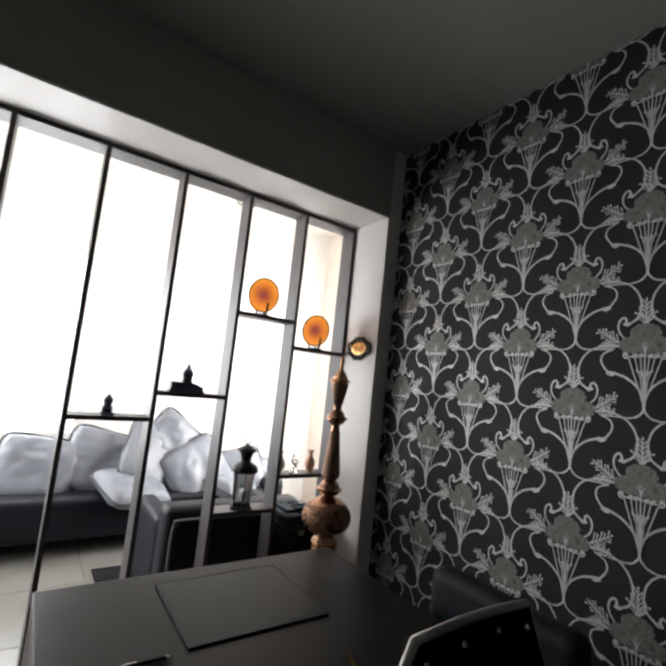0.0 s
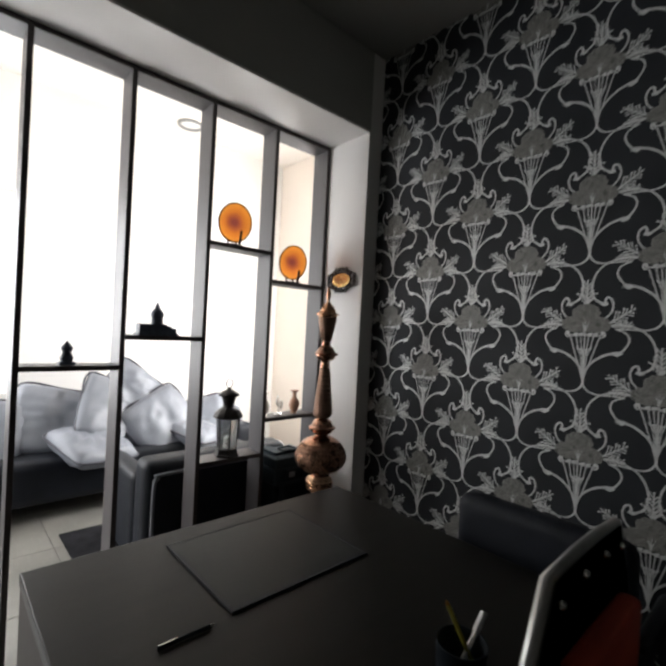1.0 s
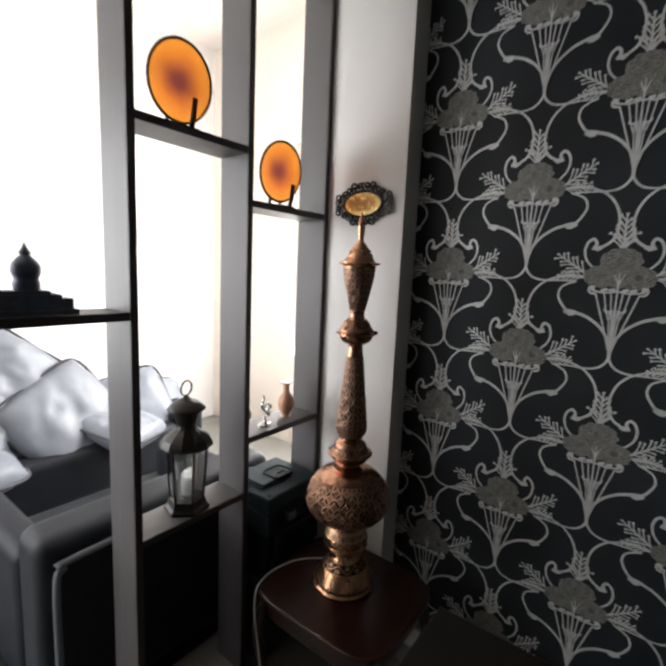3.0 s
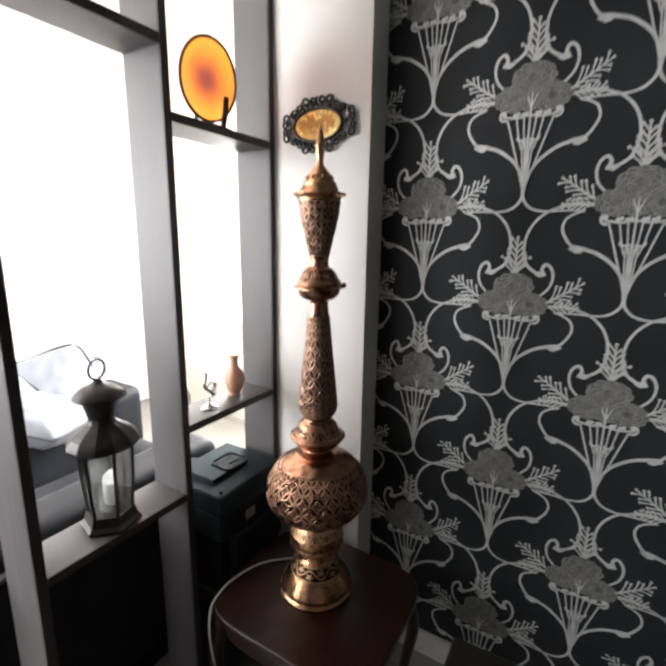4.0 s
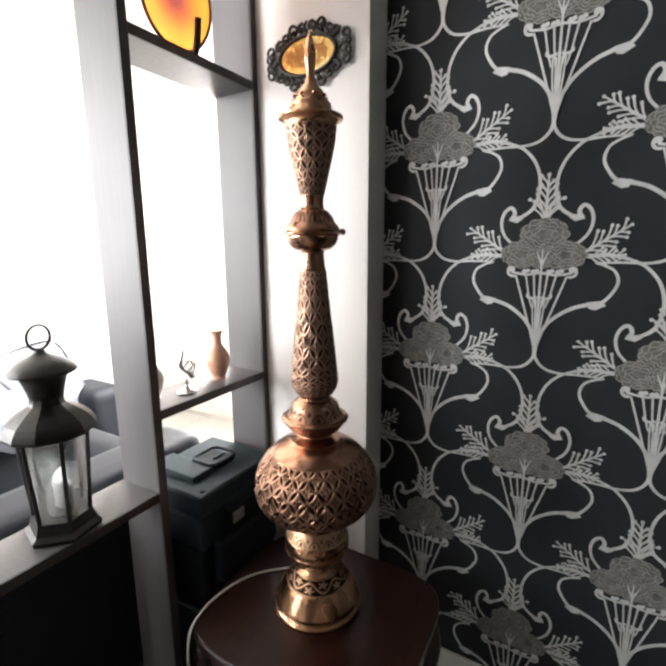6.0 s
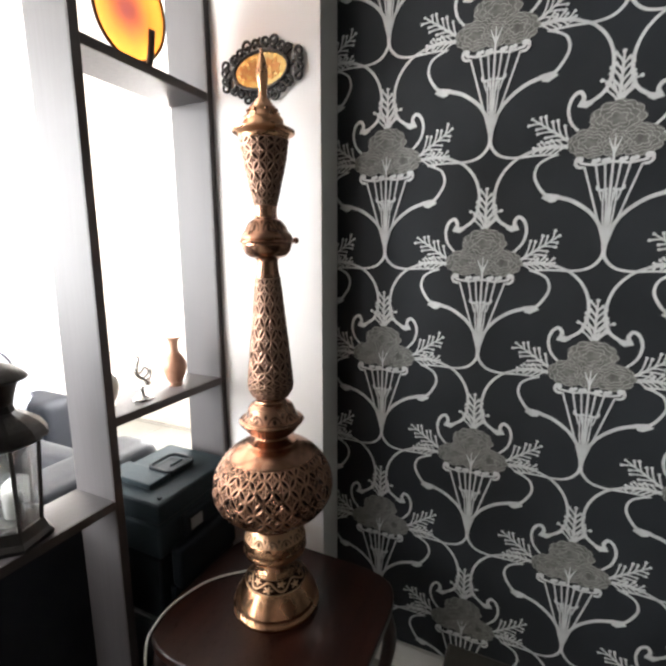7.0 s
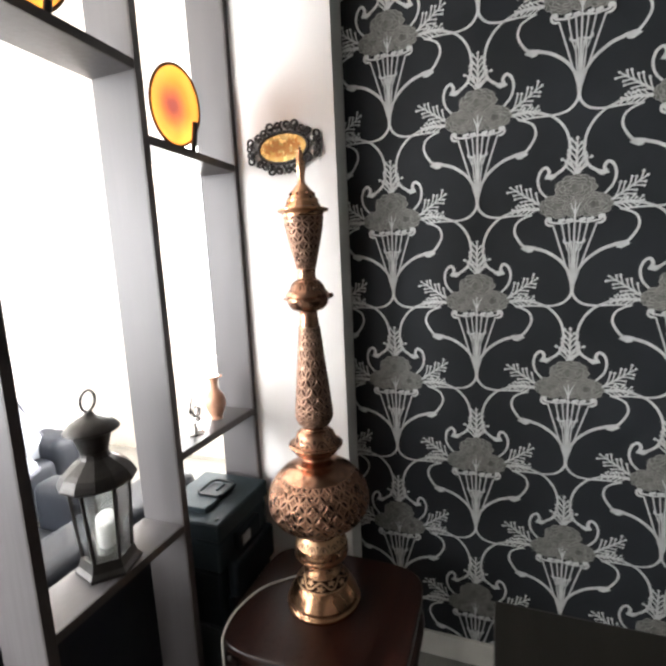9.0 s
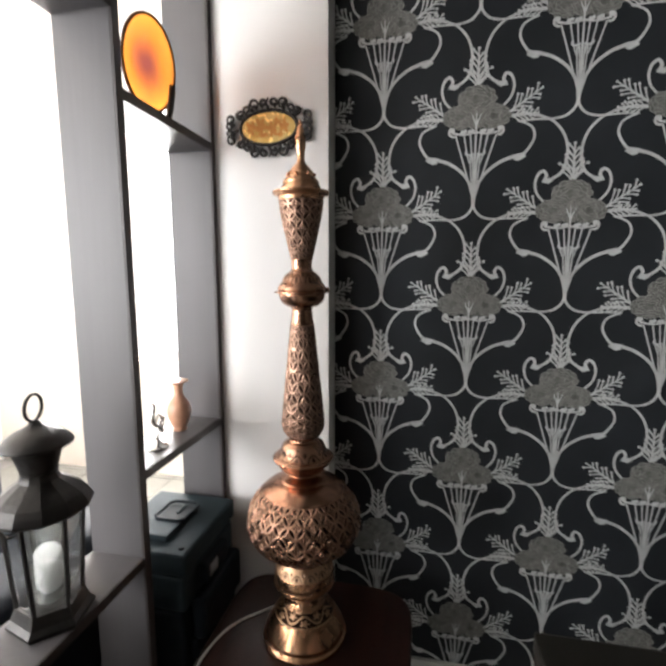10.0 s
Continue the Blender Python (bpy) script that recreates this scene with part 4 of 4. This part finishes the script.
class Print:
    """Flat strokes in the wall's plane; u runs along the wall, v up, and each stroke lies a trifle above the one before."""

    def __init__(self):
        self.bm, self.lift = bmesh.new(), 0.0010

    def poly(self, points, mat):
        self.lift += 0.000012
        f = self.bm.faces.new([self.bm.verts.new((-self.lift, -u, v)) for u, v in points])
        f.material_index = mat

    def stroke(self, points, w0, w1=None, mat=0, steps=6):
        w1 = w0 if w1 is None else w1
        line = smooth_line([(u, v, 0) for u, v in points], steps)
        self.lift += 0.000012
        left, right = [], []
        for i, p in enumerate(line):
            way = (line[min(i + 1, len(line) - 1)] - line[max(i - 1, 0)]).normalized()
            s = i / (len(line) - 1)
            w = (w0 + (w1 - w0) * s) * 0.45
            left.append(self.bm.verts.new((-self.lift, -(p.x - way.y * w), p.y + way.x * w)))
            right.append(self.bm.verts.new((-self.lift, -(p.x + way.y * w), p.y - way.x * w)))
        for a, b, c, d in zip(left, left[1:], right[1:], right):
            f = self.bm.faces.new((a, b, c, d))
            f.material_index = mat

    def dot(self, u, v, r, mat=0, n=8):
        self.poly([(u + r * math.cos(math.tau * k / n), v + r * math.sin(math.tau * k / n)) for k in range(n)], mat)

    def sprig(self, u, v, angle, length, width=0.004):
        """A twig with pairs of beaded leaves."""
        ca, sa = math.cos(angle), math.sin(angle)

        def at(a, b):
            return (u + a * ca - b * sa, v + a * sa + b * ca)
        self.stroke([at(0, 0), at(length * 0.5, 0), at(length, 0)], width * 1.5, width * 0.8)
        self.dot(*at(length, 0), width * 0.75)
        for k in range(5):
            for s in (-1, 1):
                a = length * (0.07 + 0.165 * k + (0.05 if s > 0 else 0.0))
                r = length * (0.36 - 0.04 * k + (0.04 if (k + (s > 0)) % 2 else -0.03))
                tip = at(a + r * 0.84, s * r * 0.60)
                self.stroke([at(a, 0), at(a + r * 0.4, s * r * 0.20), tip], width * 0.60, width * 1.05)
                self.dot(*tip, width * 0.78)

    def flower(self, u, v, a, b, seed):
        rough = random.Random(seed)
        edge = []
        for k in range(40):
            g = math.tau * k / 40
            r = 1 + 0.055 * math.cos(9 * g) + rough.uniform(-0.02, 0.02)
            edge.append((u + a * r * math.cos(g), v + b * r * math.sin(g)))
        self.poly(edge, 1)
        for q in (0.86, 0.66, 0.46, 0.26):
            n = max(5, int(12 * q + 2))
            for k in range(n):
                g0 = math.tau * (k + (0.5 if q in (0.66, 0.26) else 0)) / n
                arc = []
                for i in range(5):
                    g = g0 + (i / 4 - 0.5) * math.tau / n
                    bulge = q + 0.13 * math.sin(math.pi * i / 4) + rough.uniform(-0.015, 0.015)
                    arc.append((u + a * bulge * math.cos(g), v + b * bulge * math.sin(g)))
                self.stroke(arc, 0.0016, mat=2, steps=2)


def basket():
    p = Print()
    for s in (-1, 1):
        def m(*pts):
            return [(s * u, v) for u, v in pts]
        # long scroll from the foot out to its lobe and back
        p.stroke(m((0.001, -0.002), (0.006, 0.034), (0.028, 0.072), (0.064, 0.100), (0.098, 0.112), (0.114, 0.116)), 0.0078, 0.0100)
        p.poly(m((0.094, 0.117), (0.120, 0.121), (0.131, 0.112), (0.112, 0.101), (0.100, 0.103)), 0)
        p.stroke(m((0.110, 0.108), (0.131, 0.127), (0.147, 0.157), (0.142, 0.182), (0.124, 0.195), (0.103, 0.202)), 0.0080, 0.0050)
        # arm from the foot to the neighbour's lobe
        p.stroke(m((0.000, 0.012), (0.003, -0.018), (0.022, -0.040), (0.052, -0.048), (0.096, -0.047), (0.1435, -0.0485)), 0.0085, 0.0042)
        # curl from the neighbour's twig down the neck, and its volute
        p.stroke(m((0.161, 0.468), (0.121, 0.467), (0.086, 0.460), (0.056, 0.446), (0.032, 0.420), (0.019, 0.388), (0.017, 0.352), (0.028, 0.318), (0.056, 0.297)), 0.0058, 0.0085)
        p.poly(m((0.050, 0.304), (0.070, 0.303), (0.076, 0.294), (0.058, 0.289), (0.046, 0.297)), 0)
        p.stroke(m((0.070, 0.296), (0.064, 0.310), (0.072, 0.322), (0.085, 0.313), (0.091, 0.290), (0.084, 0.263), (0.064, 0.240)), 0.0100, 0.0060)
        # side twigs
        base = math.radians(35)
        p.sprig(s * 0.078, 0.222, base if s > 0 else math.pi - base, 0.100, 0.0048)
        low = math.radians(4)
        p.sprig(s * 0.082, 0.214, low if s > 0 else math.pi - low, 0.072, 0.0044)
        p.stroke(m((0.080, 0.212), (0.117, 0.220), (0.155, 0.213), (0.1663, 0.2085)), 0.0060, 0.0056)
    p.sprig(0, 0.286, math.pi / 2, 0.102, 0.0058)
    for s in (-1, 1):
        p.stroke([(0, 0.288), (s * 0.010, 0.305), (s * 0.024, 0.318)], 0.0050, 0.0038)
        p.dot(s * 0.025, 0.319, 0.0044)
        p.stroke([(s * 0.002, 0.300), (s * 0.012, 0.328), (s * 0.020, 0.348)], 0.0048, 0.0036)
        p.dot(s * 0.020, 0.349, 0.0044)
        p.stroke([(s * 0.010, 0.322), (s * 0.022, 0.333), (s * 0.033, 0.338)], 0.0042, 0.0034)
        p.dot(s * 0.034, 0.338, 0.0042)
    # the flowers
    p.flower(0.0, 0.262, 0.050, 0.036, 3)
    p.flower(-0.044, 0.219, 0.043, 0.031, 5)
    p.flower(0.044, 0.217, 0.043, 0.031, 8)
    p.flower(0.0, 0.214, 0.030, 0.026, 11)
    # the basket: ribs that run down to the foot, with a knotted rim
    for u in (-0.052, 0.052):
        p.stroke([(u, 0.172), (u * 0.62, 0.108), (u * 0.20, 0.036), (u * 0.03, 0.004)], 0.0046, 0.0052)
    for u in (-0.031, -0.014, 0.014, 0.031):
        p.stroke([(u, 0.174), (u * 0.70, 0.128), (u * 0.46, 0.100)], 0.0046, 0.0034)
        p.stroke([(u * 0.40, 0.118), (u * 0.30, 0.07), (u * 0.08, 0.010)], 0.0034, 0.0044)
        p.dot(u * 1.1, 0.180, 0.0062)
        p.dot(u * 1.1 + 0.007, 0.183, 0.0048)
    for s in (-1, 1):
        p.stroke([(s * 0.054, 0.170), (s * 0.063, 0.171), (s * 0.069, 0.178), (s * 0.067, 0.188), (s * 0.059, 0.188)], 0.0062, 0.0080)
        p.dot(s * 0.061, 0.186, 0.0070)
        p.stroke([(s * 0.004, 0.124), (s * 0.014, 0.121), (s * 0.024, 0.124), (s * 0.024, 0.132)], 0.0070, 0.0050)
    p.stroke([(-0.062, 0.179), (-0.03, 0.174), (0, 0.178), (0.03, 0.174), (0.062, 0.179)], 0.0058)
    p.stroke([(0, 0.205), (0, 0.14), (0, 0.03)], 0.0046, 0.0066)
    for a in (60, 90, 120):
        g = math.radians(a)
        p.stroke([(0, 0.196), (0.012 * math.cos(g), 0.196 + 0.017 * math.sin(g)), (0.024 * math.cos(g), 0.196 + 0.034 * math.sin(g))], 0.0055, 0.0015)
    p.stroke([(0, 0.045), (0, 0.0), (0, -0.012)], 0.0110, 0.0060)
    return p.bm


def print_mesh(y, z):
    """The basket's mesh, cut where the wall ends."""
    bm = basket()
    for co, no in (((0, WALL_Y - 0.001 - y, 0), (0, 1, 0)), ((0, 0, CEIL - 0.001 - z), (0, 0, 1)), ((0, 0, 0.087 - z), (0, 0, -1))):
        bmesh.ops.bisect_plane(bm, geom=bm.verts[:] + bm.edges[:] + bm.faces[:], plane_co=co, plane_no=no, clear_outer=True)
    me = bpy.data.meshes.new("flower_basket_print")
    bm.to_mesh(me)
    bm.free()
    for k in ("silver", "flower", "vein"):
        me.materials.append(M[k])
    return me


whole = None
for c in range(-1, 12):
    for r in range(-3, 5):
        y = PRINT_Y - c * COL
        z = PRINT_Z + r * ROW + (ROW / 2 if c % 2 else 0)
        if z > CEIL + 0.04 or z < -0.40:
            continue
        cut = y > WALL_Y - 0.18 or z + 0.48 > CEIL or z - 0.06 < 0.09
        if cut:
            me = print_mesh(y, z)
        else:
            whole = whole or print_mesh(0.0, 1.2)
            me = whole
        if not len(me.polygons):
            continue
        ob = new("flower_basket_print", me)
        ob.parent = wall_east
        ob.location = (WALL_X, y, z)

# ---- floor tiles ----
TILE = 0.6
tile_mesh = None
for i in range(-5, 6):
    for j in range(-4, 8):
        if tile_mesh is None:
            bm = box(-TILE / 2 + 0.002, TILE / 2 - 0.002, -TILE / 2 + 0.002, TILE / 2 - 0.002, -0.008, 0.0, 0.001, 1)
            tile_mesh = bpy.data.meshes.new("tile")
            bm.to_mesh(tile_mesh)
            bm.free()
            tile_mesh.materials.append(M["floor"])
        ob = new("tile", tile_mesh)
        ob.parent = floor
        ob.location = (i * TILE + 0.2, j * TILE + 0.1, 0)
